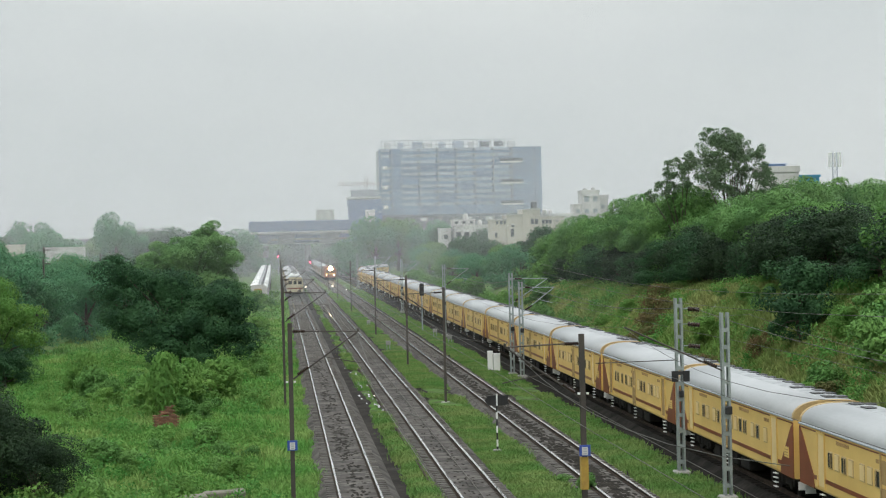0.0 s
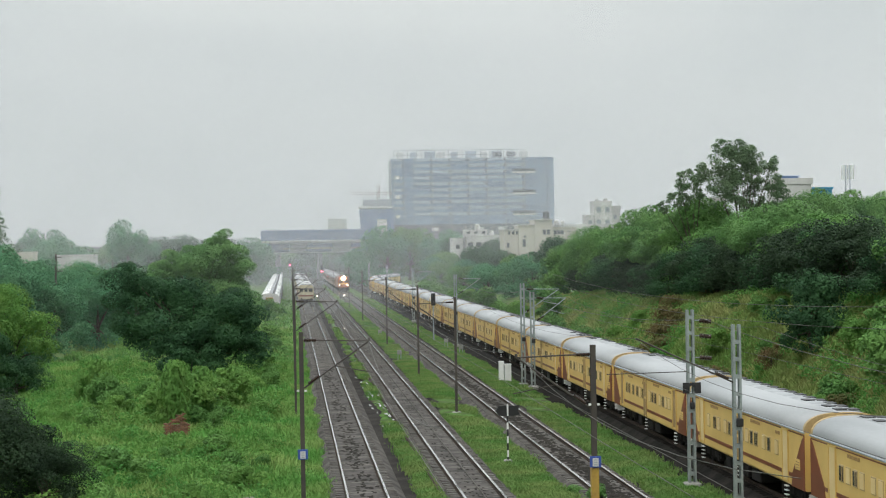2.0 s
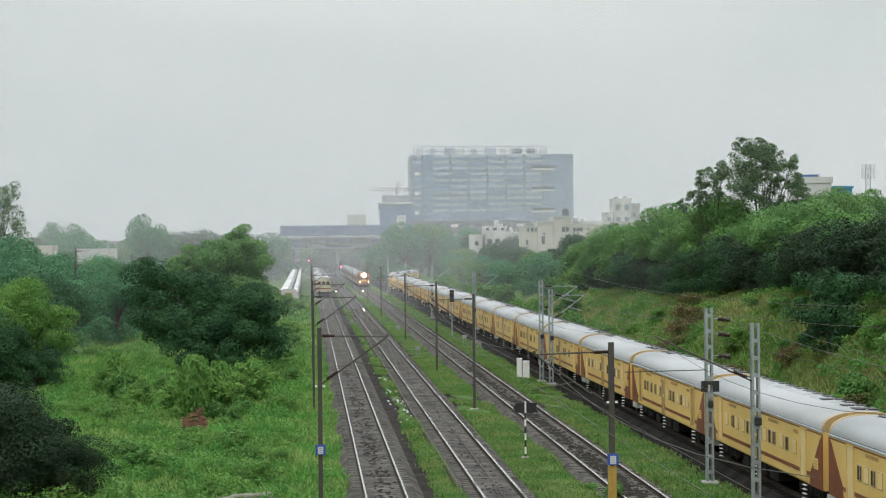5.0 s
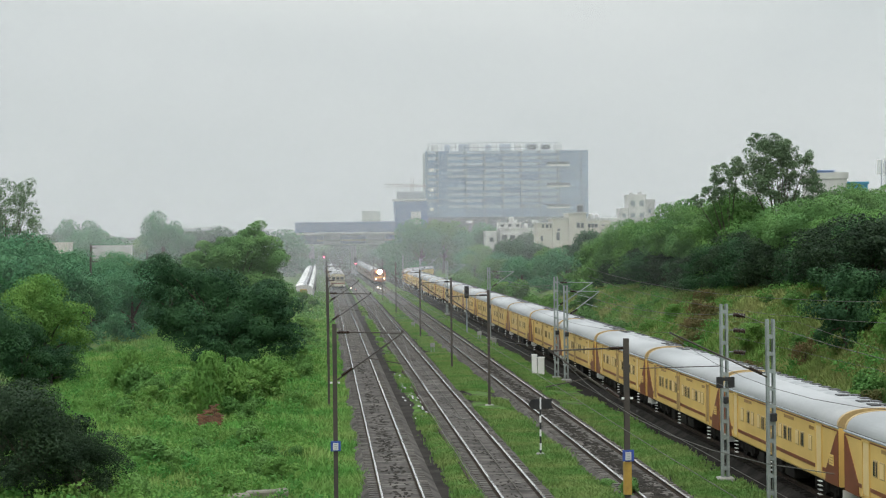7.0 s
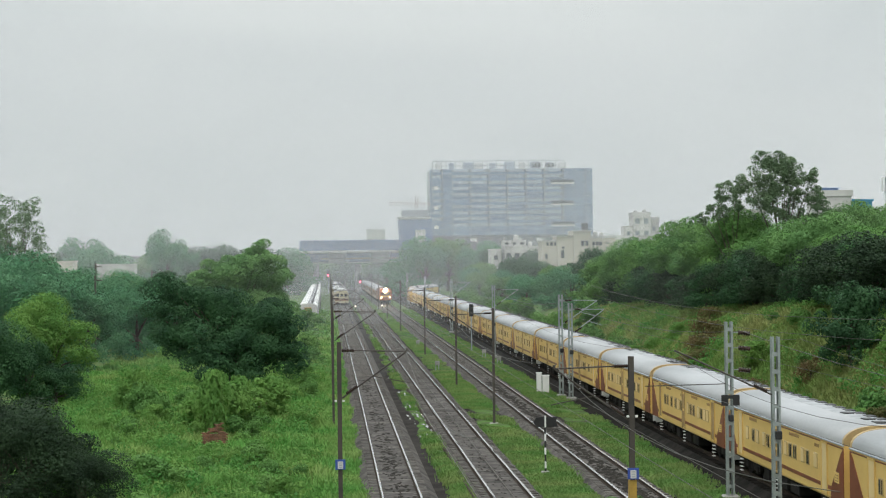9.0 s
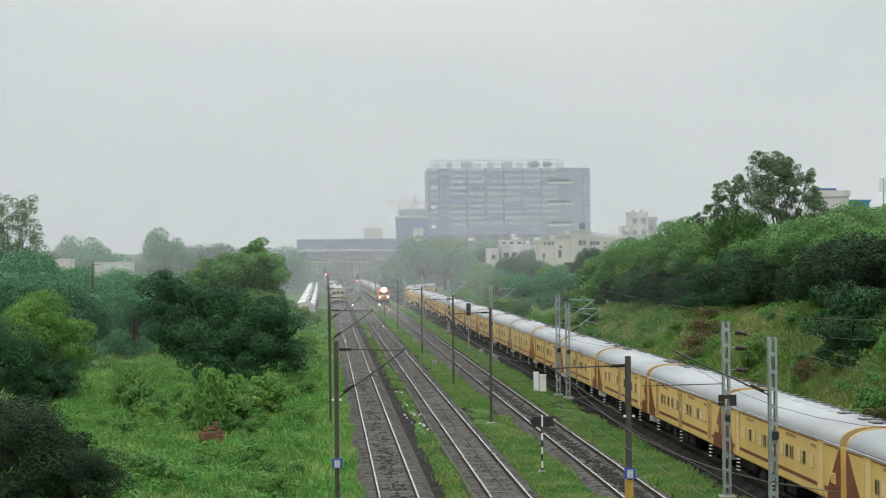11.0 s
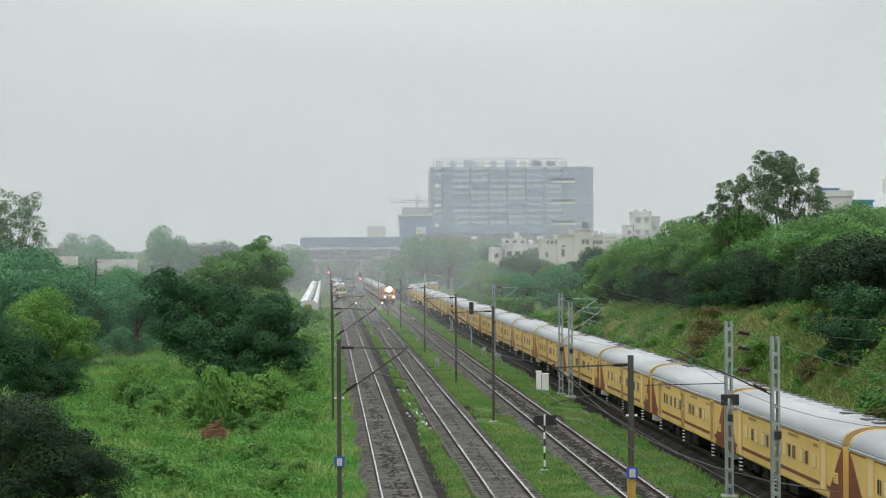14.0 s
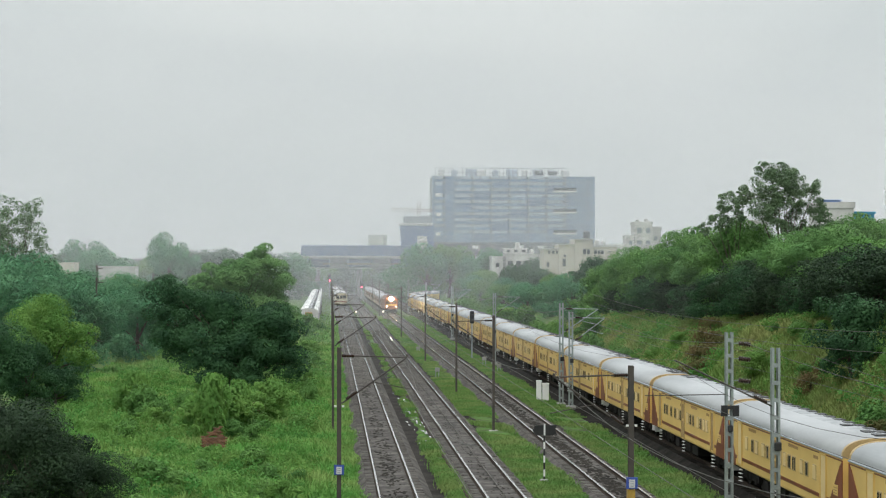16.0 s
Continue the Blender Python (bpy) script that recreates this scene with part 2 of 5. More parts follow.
M_CRANE = mat("red_crane_steel", (0.36, 0.25, 0.22), (0.30, 0.21, 0.19), 0.6, 0.5, 3.0)
M_LOCO = mat("orange_loco_paint", (0.30, 0.105, 0.050), (0.24, 0.085, 0.042), 0.4, 0.8, 9.0, where="obj")
M_REDCOACH = mat("rust_red_coach_paint", (0.25, 0.135, 0.105), (0.20, 0.11, 0.088), 0.45, 0.5, 9.0, where="obj")
M_TURF = mat("turf_with_earth", (0.085, 0.180, 0.036), (0.060, 0.066, 0.036), 0.95, 0.7, 5.0, 0.05, spec=0.1, grain=0.4)
M_HEAD = lamp_mat("headlight_beam", (1.0, 0.74, 0.40), 420.0)
M_DITCH = lamp_mat("marker_light", (1.0, 0.72, 0.45), 14.0)
M_REDLAMP = lamp_mat("red_signal_light", (1.0, 0.10, 0.16), 9.0)
M_POINT = lamp_mat("points_lamp", (1.0, 0.86, 0.70), 2.2)


# ---- mesh helpers ----
def box(bm, x, y, z, sx, sy, sz, bevel=0.0, turn=0.0):
    r = bmesh.ops.create_cube(bm, size=1.0)
    bmesh.ops.scale(bm, vec=(sx, sy, sz), verts=r["verts"])
    if bevel:
        es = list({e for v in r["verts"] for e in v.link_edges})
        vs = bmesh.ops.bevel(bm, geom=es, offset=bevel, segments=1, affect="EDGES")["verts"]
        r["verts"] = list({v for v in vs} | {v for v in r["verts"] if v.is_valid})
    if turn:
        bmesh.ops.rotate(bm, verts=r["verts"], cent=(0, 0, 0), matrix=Matrix.Rotation(radians(turn), 3, "Z"))
    bmesh.ops.translate(bm, vec=(x, y, z), verts=r["verts"])
    return r["verts"]


def bar(bm, a, b, r, seg=6, r2=None):
    a, b = Vector(a), Vector(b)
    d = b - a
    q = bmesh.ops.create_cone(bm, cap_ends=True, segments=seg, radius1=r, radius2=r if r2 is None else r2, depth=d.length)
    m = Matrix.Translation((a + b) / 2) @ d.to_track_quat("Z", "Y").to_matrix().to_4x4()
    bmesh.ops.transform(bm, matrix=m, verts=q["verts"])
    return q["verts"]


def prism(bm, outline, y0, y1):
    """A closed outline in x, z drawn out along y."""
    a = [bm.verts.new((x, y0, z)) for x, z in outline]
    b = [bm.verts.new((x, y1, z)) for x, z in outline]
    k = len(a)
    for i in range(k):
        bm.faces.new((a[i], a[(i + 1) % k], b[(i + 1) % k], b[i]))
    bm.faces.new(a[::-1])
    bm.faces.new(b)
    return a + b


def column(bm, outline, z0, z1):
    """A closed outline in x, y drawn upwards."""
    a = [bm.verts.new((x, y, z0)) for x, y in outline]
    b = [bm.verts.new((x, y, z1)) for x, y in outline]
    k = len(a)
    for i in range(k):
        bm.faces.new((a[i], a[(i + 1) % k], b[(i + 1) % k], b[i]))
    bm.faces.new(a[::-1])
    bm.faces.new(b)


def bend(y):
    """The line swings a little to the left far off."""
    return -4e-6 * max(0.0, y - 150.0) ** 2


def long_prism(bm, outline, near, far):
    """An outline in x, z drawn out along the slightly bent line."""
    ys = [near, 150.0] + [150.0 + 30.0 * i for i in range(1, 60) if 150.0 + 30.0 * i < far] + [far]
    ys = sorted({y for y in ys if near <= y <= far})
    rings = [[bm.verts.new((x + bend(y), y, z)) for x, z in outline] for y in ys]
    k = len(outline)
    for a, b in zip(rings, rings[1:]):
        for i in range(k):
            bm.faces.new((a[i], a[(i + 1) % k], b[(i + 1) % k], b[i]))
    bm.faces.new(rings[0][::-1])
    bm.faces.new(rings[-1])


def on_line(key, y, z=0.0, turn=0.0):
    """A pose on a track, turned along it."""
    return pose(TRACK[key] + bend(y), y, z, 0, 0, turn - math.degrees(math.atan(-8e-6 * max(0.0, y - 150.0))))


def mesh_of(name, bm, material):
    me = bpy.data.meshes.new(name)
    bmesh.ops.recalc_face_normals(bm, faces=bm.faces)
    bm.to_mesh(me)
    bm.free()
    me.materials.append(material)
    return me


def part(name, bm, material, parent=None, label=""):
    ob = new(name, bm if isinstance(bm, bpy.types.Mesh) else mesh_of(name, bm, material))
    if parent is not None:
        ob.parent = parent
    if label:
        ob["label"] = label
    return ob


def raw(name, verts, faces, material):
    me = bpy.data.meshes.new(name)
    me.from_pydata(verts, [], faces)
    me.materials.append(material)
    me.update()
    return me


def thing(name, label, category, group="", kind=""):
    return tagged(new(name), label, category, group, kind)


def ribbed(bm, a, b, r0, r1, ribs):
    """A ribbed insulator turned about the line from a to b."""
    a, b = Vector(a), Vector(b)
    d = (b - a).normalized()
    u = d.orthogonal().normalized()
    v = d.cross(u)
    rings = []
    k = ribs * 2 + 1
    for i in range(k + 1):
        r = r1 if i % 2 else r0
        c = a.lerp(b, i / k)
        rings.append([bm.verts.new(c + (u * math.cos(q * 0.7854) + v * math.sin(q * 0.7854)) * r) for q in range(8)])
    for p, q in zip(rings, rings[1:]):
        for j in range(8):
            bm.faces.new((p[j], p[(j + 1) % 8], q[(j + 1) % 8], q[j]))
    bm.faces.new(rings[0])
    bm.faces.new(rings[-1][::-1])


def smooth_step(a, b, v):
    t = np.clip((v - a) / (b - a), 0, 1)
    return t * t * (3 - 2 * t)


# ---- the lie of the land ----
def land(x, y):
    x, y = np.asarray(x, float), np.asarray(y, float)
    z = np.full(np.broadcast(x, y).shape, -0.55)
    wob = 0.25 * np.sin(x * 0.31 + 1.3) * np.cos(y * 0.11) + 0.18 * np.sin(x * 0.13 + y * 0.07) + 0.10 * np.sin(y * 0.43 + x * 0.77)
    z = z + wob * (smooth_step(-1.5, -5, x) + smooth_step(27, 31, x))
    bank = np.interp(y, [0, 120, 200, 300, 420, 700], [6.9, 6.9, 5.0, 3.2, 2.0, 0.3])
    z = z + (bank + 0.55) * smooth_step(25.3, 37.5, x + 0.9 * np.sin(y * 0.09) + 0.5 * np.sin(y * 0.23))
    z = z + 0.45 * smooth_step(-1.5, -6, x)
    return z


def ground():
    def spaced(pairs):
        out = []
        for a, b, s in pairs:
            out += list(np.arange(a, b, s))
        return np.array(out + [pairs[-1][1]])
    xs = spaced([(-2500, -400, 300), (-400, -60, 40), (-60, -24, 4), (-24, 60, 0.8), (60, 120, 6), (120, 400, 40), (400, 2500, 300)])
    ys = spaced([(-300, 0, 50), (0, 60, 6), (60, 240, 1.2), (240, 480, 6), (480, 1000, 26), (1000, 4600, 400)])
    gx, gy = np.meshgrid(xs, ys)
    gz = land(gx, gy)
    nx, ny = len(xs), len(ys)
    vs = np.stack([gx.ravel(), gy.ravel(), gz.ravel()], 1)
    i = np.arange(nx * ny).reshape(ny, nx)
    fs = np.stack([i[:-1, :-1].ravel(), i[:-1, 1:].ravel(), i[1:, 1:].ravel(), i[1:, :-1].ravel()], 1)
    me = raw("ground", vs.tolist(), fs.tolist(), M_SOIL)
    me.shade_smooth()
    tagged(new("ground", me), "weedy green lineside ground rising to a bank", "ground", kind="structure")


ground()
TRACK = {"a": 3.17, "b": 8.19, "c": 14.09, "d": 21.62, "e": -3.75}


def rail_profile(side):
    # foot wider than true, so the dark shadow gutter shows
    return [(side - 0.10, 0.0), (side + 0.10, 0.0), (side + 0.10, 0.02), (side + 0.012, 0.04), (side + 0.012, 0.12),
            (side + 0.034, 0.135), (side + 0.034, 0.17), (side - 0.034, 0.17), (side - 0.034, 0.135), (side - 0.012, 0.12),
            (side - 0.012, 0.04), (side - 0.10, 0.02)]


def sleeper_mesh():
    bm = bmesh.new()
    prism(bm, [(-1.37, -0.2), (1.37, -0.2), (1.37, 0.0), (0.9, 0.0), (0.45, -0.03), (-0.45, -0.03), (-0.9, 0.0), (-1.37, 0.0)], -0.12, 0.12)
    return mesh_of("sleeper", bm, M_SLEEPER)


SLEEPER = sleeper_mesh()


def track(key, near, far, pieces, bed):
    x = TRACK[key]
    t = thing("railway_track", "broad-gauge track on wet concrete sleepers and dark ballast", "railway track", "railway tracks", "structure")
    t.location = (x, 0, -0.17)
    bm = bmesh.new()
    long_prism(bm, [(-1.95, -0.42), (-1.62, -0.20), (-1.40, -0.05), (-0.95, -0.012), (-0.45, -0.022), (0.45, -0.022), (0.95, -0.012), (1.40, -0.05), (1.62, -0.20), (1.95, -0.42)], near, far)
    part("ballast_bed", bm, bed, t)
    for s in (-0.872, 0.872):
        bm = bmesh.new()
        long_prism(bm, rail_profile(s), near, far)
        r = part("rail", bm, M_RUST, t, "rusty steel rail wet with rain")
        # head wider than true, to include its wet glare
        bm = bmesh.new()
        long_prism(bm, [(s - 0.054, 0.146), (s + 0.054, 0.146), (s + 0.054, 0.168), (s + 0.044, 0.176), (s - 0.044, 0.176), (s - 0.054, 0.168)], near, far)
        part("running_surface", bm, M_RUST if key in "de" else M_RAIL, r, "rusty rail head" if key in "de" else "polished wet rail head")
    rng = random.Random(7 + ord(key))
    y = near
    n = 0
    rest = bmesh.new()
    while y < 330:
        if n < pieces and y > 70:
            ob = part("sleeper", SLEEPER, None, t)
            ob.location = (bend(y) + rng.uniform(-0.03, 0.03), y, rng.uniform(-0.012, 0.012))
            ob.rotation_euler = (0, 0, rng.uniform(-0.012, 0.012))
            n += 1
        else:
            box(rest, bend(y), y, -0.09, 2.74, 0.24, 0.18)
        y += 0.65
    # track d gets darker sleepers, coloured for the shade beneath its train
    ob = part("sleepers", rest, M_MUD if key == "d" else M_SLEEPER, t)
    ob["kind"] = "stuff"


def formation(x0, x1, near, far, label, bed):
    """The dark cinder bed on which the tracks lie."""
    bm = bmesh.new()
    long_prism(bm, [(x0 - 0.3, -0.9), (x0, -0.5), (x1, -0.5), (x1 + 0.3, -0.9)], near, far)
    tagged(new("cinder_bed", mesh_of("cinder_bed", bm, bed)), label, "track bed", kind="structure")


formation(1.55, 16.2, 30, 900, "dark wet cinder bed under the tracks", M_CINDER)
formation(18.75, 24.6, 10, 900, "black cinder bed carrying the parked train's shade", M_SHADEBED)


def patches(key, seed, near, far, count, material, name, label, wide, dx=0.0, dz=-0.19, long=1.6):
    """Flat irregular patches between the rails."""
    rng = random.Random(seed)
    vs, fs = [], []
    for i in range(count):
        cy = near + (far - near) * rng.random() ** 1.5
        cx = TRACK[key] + dx + rng.gauss(0, 0.30)
        k = 9
        b = len(vs)
        w, l = wide * rng.uniform(0.4, 1.1), long * rng.uniform(0.4, 1.3)
        vs.append((cx, cy, dz + 0.05))
        for j in range(k):
            q = rng.uniform(0.6, 1.25)
            vs.append((cx + math.cos(j * 6.283 / k) * w * q, cy + math.sin(j * 6.283 / k) * l * q, dz))
        fs += [(b, b + 1 + j, b + 1 + (j + 1) % k) for j in range(k)]
    tagged(new(name, raw(name, vs, fs, material)), label, "debris", kind="stuff")


patches("a", 1, 62, 260, 1000, M_MUD, "track_mud", "dark wet mud clotted between the rails", 0.24, 0.0, -0.215, 0.62)
patches("c", 2, 62, 260, 3120, M_MUD, "track_mud", "dark wet mud clotted between the rails", 0.22, 0.0, -0.21, 0.6)
patches("b", 3, 64, 280, 620, M_MUD, "track_mud", "dark wet mud clotted between the rails", 0.15, 0.0, -0.215, 0.45)
patches("a", 4, 118, 190, 60, M_PUDDLE, "litter_and_puddles", "pale puddles and litter between tracks", 0.10, 3.0, -0.30, 0.9)


def pipe(x, near, far, z, r, label, material):
    bm = bmesh.new()
    bar(bm, (x, near, z), (x, far, z), r, 6)
    tagged(new("lineside_pipe", mesh_of("lineside_pipe", bm, material)), label, "pipe", "lineside pipes")


pipe(6.55, 60, 330, -0.30, 0.06, "thin rusty spare rail lying beside the track", M_RUST)
pipe(8.30, 60, 300, -0.145, 0.02, "thin grey cable between the rails", M_SLEEPER)
pipe(19.3, 60, 300, -0.2, 0.02, "thin dark cable laid low beside the train", M_WIRE)
track("a", 40, 900, 160, M_BALLAST)
track("b", 40, 900, 160, M_BALLAST)
track("c", 40, 900, 150, M_BALLAST)
track("d", 20, 900, 0, M_SHADEBED)
track("e", 250, 900, 0, M_SHADEBED)


# ---- trains ----
def roof_outline(w=1.625, eave=3.30, top=4.02, k=14):
    pts = [(w, eave - 0.04)]
    for i in range(k + 1):
        a = math.pi * i / k
        pts.append((w * math.copysign(abs(math.cos(a)) ** 0.75, math.cos(a)), eave + (top - eave) * math.sin(a) ** 0.85))
    return pts + [(-w, eave - 0.04)]


def wheelset(parent, y):
    bm = bmesh.new()
    for s in (-0.85, 0.85):
        bar(bm, (s - 0.07, 0, 0.46), (s + 0.07, 0, 0.46), 0.46, 16)
    bar(bm, (-1.05, 0, 0.46), (1.05, 0, 0.46), 0.09, 8)
    w = part("wheelset", bm, M_UNDER, parent, "dark steel wheelset")
    w.location = (0, y, 0)


def coach(label, paint, stripe, roof, ends, group, dark=0.35, seed=1, length=21.4, detail=True, far=False):
    """A steel railway coach, its middle over the origin, its length along y, rail level at z 0."""
    c = thing("railway_coach", label, "railway coach", group)
    h = length / 2
    bm = bmesh.new()
    prism(bm, [(-1.62, 1.02), (-1.56, 0.94), (1.56, 0.94), (1.62, 1.02), (1.62, 3.27), (-1.62, 3.27)], -h, h)
    part("body", bm, paint, c)
    bm = bmesh.new()
    prism(bm, roof_outline(k=20), -h + 0.23, h - 0.23)
    part("roof", bm, roof, c, "silver-grey curved roof with sooty streaks").data.shade_smooth()
    for s in (-1, 1):
        bm = bmesh.new()
        prism(bm, roof_outline(1.632, 3.30, 4.035), s * (h - 0.24), s * h)
        part("roof_end", bm, M_RIB if ends is M_CREAM else ends, c, "painted roof end rib")
        bm = bmesh.new()
        box(bm, 0, s * (h + 0.22), 2.2, 1.25, 0.44, 2.3, 0.06)
        part("gangway", bm, M_RUBBER, c, "ribbed gangway between coaches")
        if not far:
            bm = bmesh.new()
            box(bm, -1.25, s * (h - 0.05), 0.66, 0.42, 0.03, 0.34, 0.01)
            part("end_plate", bm, M_WHITE, c, "small white plate under the coach end")
    bm = bmesh.new()
    for s in (-1, 1):
        prism(bm, [(s * 1.60, 3.22), (s * 1.68, 3.24), (s * 1.68, 3.29), (s * 1.60, 3.31)], -h, h)
    part("rain_gutter", bm, M_GREYFR, c)
    rng = random.Random(seed)
    if detail:
        bm = bmesh.new()
        prism(bm, [(0.95 * q[0] + 0.35, q[1]) for q in roof_outline(0.66, 3.94, 4.05, 6)], -h + 1.0, h - 1.0)
        part("roof_ridge", bm, M_ROOFDIRT, c, "sooty walkway along the roof ridge")
        y = -h + 1.3
        while y < h - 0.9:
            for s in (0.18, 0.70):
                if rng.random() < ((0.55 if abs(y) > h - 4.0 else 0.06) if s < 0.5 else 0.92):
                    bm = bmesh.new()
                    box(bm, s, y, 4.065 if s < 0.5 else 4.05, 0.42, 0.74, 0.045, 0.015)
                    part("ventilator", bm, M_VENT, c, "flat black roof ventilator")
            y += 1.55
    for s in (-1, 1):
        x = s * 1.625
        bm = bmesh.new()
        box(bm, x, 0, 1.40, 0.02, length - 0.02, 0.16)
        part("stripe", bm, stripe, c, "dark maroon waist stripe")
        bm = bmesh.new()
        box(bm, x, 0, 3.14, 0.018, length - 0.02, 0.05)
        part("cornice_line", bm, stripe, c)
        # slanting end panels in the stripe's colour
        for e in (-1, 1):
            bm = bmesh.new()
            a = [(0, 3.16), (0, 0.96), (-1.95 * e, 0.96), (-1.8 * e, 1.5), (-0.35 * e, 2.95)]
            v0 = [bm.verts.new((s * 1.622, e * h + y, z)) for y, z in a]
            v1 = [bm.verts.new((s * 1.650, e * h + y, z)) for y, z in a]
            for i in range(len(a)):
                bm.faces.new((v0[i], v0[(i + 1) % len(a)], v1[(i + 1) % len(a)], v1[i]))
            bm.faces.new(v0)
            bm.faces.new(v1[::-1])
            part("end_panel", bm, stripe, c, "slanting maroon panel at the coach end")
            if not far and e < 0:
                bm = bmesh.new()
                box(bm, s * 1.655, e * h + 0.95, 1.92, 0.02, 0.66, 0.42, 0.004)
                q = part("notice_plate", bm, M_CREAM, c, "cream notice plate with brown bars")
                bm = bmesh.new()
                for k in range(3):
                    box(bm, s * 1.668, e * h + 0.95, 1.80 + 0.11 * k, 0.008, 0.46, 0.035)
                part("notice_bars", bm, M_LETTER, q)
            # doorway with grab rails
            yd = e * (h - 2.9)
            bm = bmesh.new()
            box(bm, s * 1.60, yd, 2.12, 0.08, 0.78, 1.95)
            d = part("door", bm, M_RUBBER if rng.random() < 0.5 else M_SHUTTER, c, "recessed coach door")
            bm = bmesh.new()
            for yy in (-0.45, 0.45):
                box(bm, s * 1.64, yd + yy, 2.12, 0.06, 0.07, 2.1)
            box(bm, s * 1.64, yd, 3.13, 0.06, 0.97, 0.07)
            part("door_frame", bm, stripe if rng.random() < 0.3 else ends, d)
            for z in () if far else (0.84, 0.66, 0.48, 0.30):
                bm = bmesh.new()
                box(bm, s * 1.60, yd, z, 0.12, 0.42, 0.03)
                part("step", bm, M_WHITE, c, "white-edged footstep")
        # middle doorway with its ladder
        for yy in () if far else (-0.36, 0.36):
            bm = bmesh.new()
            box(bm, s * 1.64, yy + 0.4, 2.1, 0.07, 0.09, 2.2)
            part("door_post", bm, M_RIB, c, "raised post of the middle door")
        bm = bmesh.new()
        box(bm, s * 1.637, 0.4, 1.55, 0.03, 0.62, 0.9)
        box(bm, s * 1.637, 0.4, 2.55, 0.03, 0.56, 0.8)
        part("middle_door", bm, M_RUBBER, c, "brownish middle door")
        for z in () if far else (0.84, 0.66, 0.48, 0.30):
            bm = bmesh.new()
            box(bm, s * 1.60, 0.4, z, 0.12, 0.34, 0.03)
            part("step", bm, M_WHITE, c, "white-edged footstep")
        # windows
        y = -h + 4.3
        while y < h - 4.0:
            if abs(y - 0.4) < 0.72:
                y += 0.2
                continue
            bm = bmesh.new()
            box(bm, s * 1.622, y, 2.26, 0.05, 0.56, 0.64, 0.02)
            w = part("window", bm, (M_RIB if paint is M_CREAM else (M_PANE if rng.random() < dark else paint)), c, "coach window with a raised rim")
            if not far and s < 0:
                bm = bmesh.new()
                if rng.random() < dark:
                    box(bm, -1.645, y, 2.26, 0.03, 0.44, 0.52)
                    part("pane", bm, M_PANE, w, "open dark window with bars")
                    bm = bmesh.new()
                    box(bm, -1.667, y + rng.choice((-0.10, 0.0, 0.10)), 2.26, 0.016, 0.05, 0.52)
                    part("window_bar", bm, M_RIB, w, "dull yellow window bar")
                else:
                    box(bm, -1.645, y, 2.26, 0.03, 0.46, 0.54)
                    part("shutter", bm, M_SHUTTER, w, "closed pale cream shutter")
            y += (0.84 if rng.random() < 0.85 else 1.3) * (1.7 if far else 1.0)
        for yy, ww, zz in ((-3.6, 1.7, 2.98), (4.4, 1.5, 2.98), (0.3, 1.0, 2.86), (-6.9, 0.8, 2.9)):
            bm = bmesh.new()
            k = 0
            while k * 0.16 < ww:
                box(bm, s * 1.63, yy + k * 0.16, zz, 0.012, 0.10, 0.14)
                k += 1
            part("lettering", bm, M_LETTER, c)
    bm = bmesh.new()
    box(bm, 0, 0, 0.88, 2.7, length - 0.4, 0.16)
    for s in (-1, 1):
        for y, l in ((-1.9, 1.6), (0.6, 2.2), (3.4, 1.1)):
            box(bm, s * 1.05, y, 0.55, 0.7, l, 0.5, 0.04)
        for e in (-1, 1):
            bar(bm, (s * 0.98, e * (h - 0.1), 1.0), (s * 0.98, e * (h + 0.42), 1.0), 0.12, 10)
    part("underframe", bm, M_UNDER, c, "black underframe with battery boxes and buffers")
    for e in (-1, 1):
        bm = bmesh.new()
        for s in (-1, 1):
            prism_pts = [(s * 1.05, 0.42), (s * 1.22, 0.42), (s * 1.22, 0.72), (s * 1.05, 0.72)]
            prism(bm, prism_pts, e * 7.4 - 1.85, e * 7.4 + 1.85)
            for yy in (-0.35, 0.35):
                bar(bm, (s * 1.13, e * 7.4 + yy, 0.35), (s * 1.13, e * 7.4 + yy, 0.95), 0.16, 8)
            for yy in (-1.45, 1.45):
                box(bm, s * 1.14, e * 7.4 + yy, 0.47, 0.28, 0.36, 0.34, 0.04)
        box(bm, 0, e * 7.4, 0.62, 2.1, 0.5, 0.22)
        b = part("bogie", bm, M_UNDER, c, "dark four-wheel bogie")
        for yy in (-1.45, 1.45):
            wheelset(b, e * 7.4 + yy)
    return c


GAP0, PITCH = 72.15, 22.3
protos = [coach("cream-yellow coach with maroon stripe, silver roof, parked wet", M_CREAM, M_MAROON, M_ROOF, M_CREAM,
                "coaches of the long parked train", dark, seed) for dark, seed in ((0.42, 3), (0.48, 11), (0.38, 31))]
for k in range(-2, 17):
    m = on_line("d", GAP0 + PITCH * (k + 0.5))
    src = protos[k % 3]
    if k < 1:
        src.matrix_basis = m
    else:
        copy_thing(src, m)

# the tail of the train swings away to the right behind the trees
for k, (x, y, turn) in enumerate(((21.1, 462.4, -1.0), (21.7, 484.6, -3.5), (23.6, 506.6, -7.5), (27.2, 528.5, -12.5)  )):
    copy_thing(protos[k % 3], pose(x, y, 0, 0, 0, turn))

old = coach("old grey-white roofed coach standing in the grass", M_PLASTW, M_GREYFR, M_WHITE, M_PLASTW,
            "coaches on the overgrown siding", 0.3, 5, far=True)
for k in range(16):
    m = on_line("e", 328 + 11.2 + PITCH * k, -0.5)
    if k == 0:
        old.matrix_basis = m
    else:
        copy_thing(old, m)


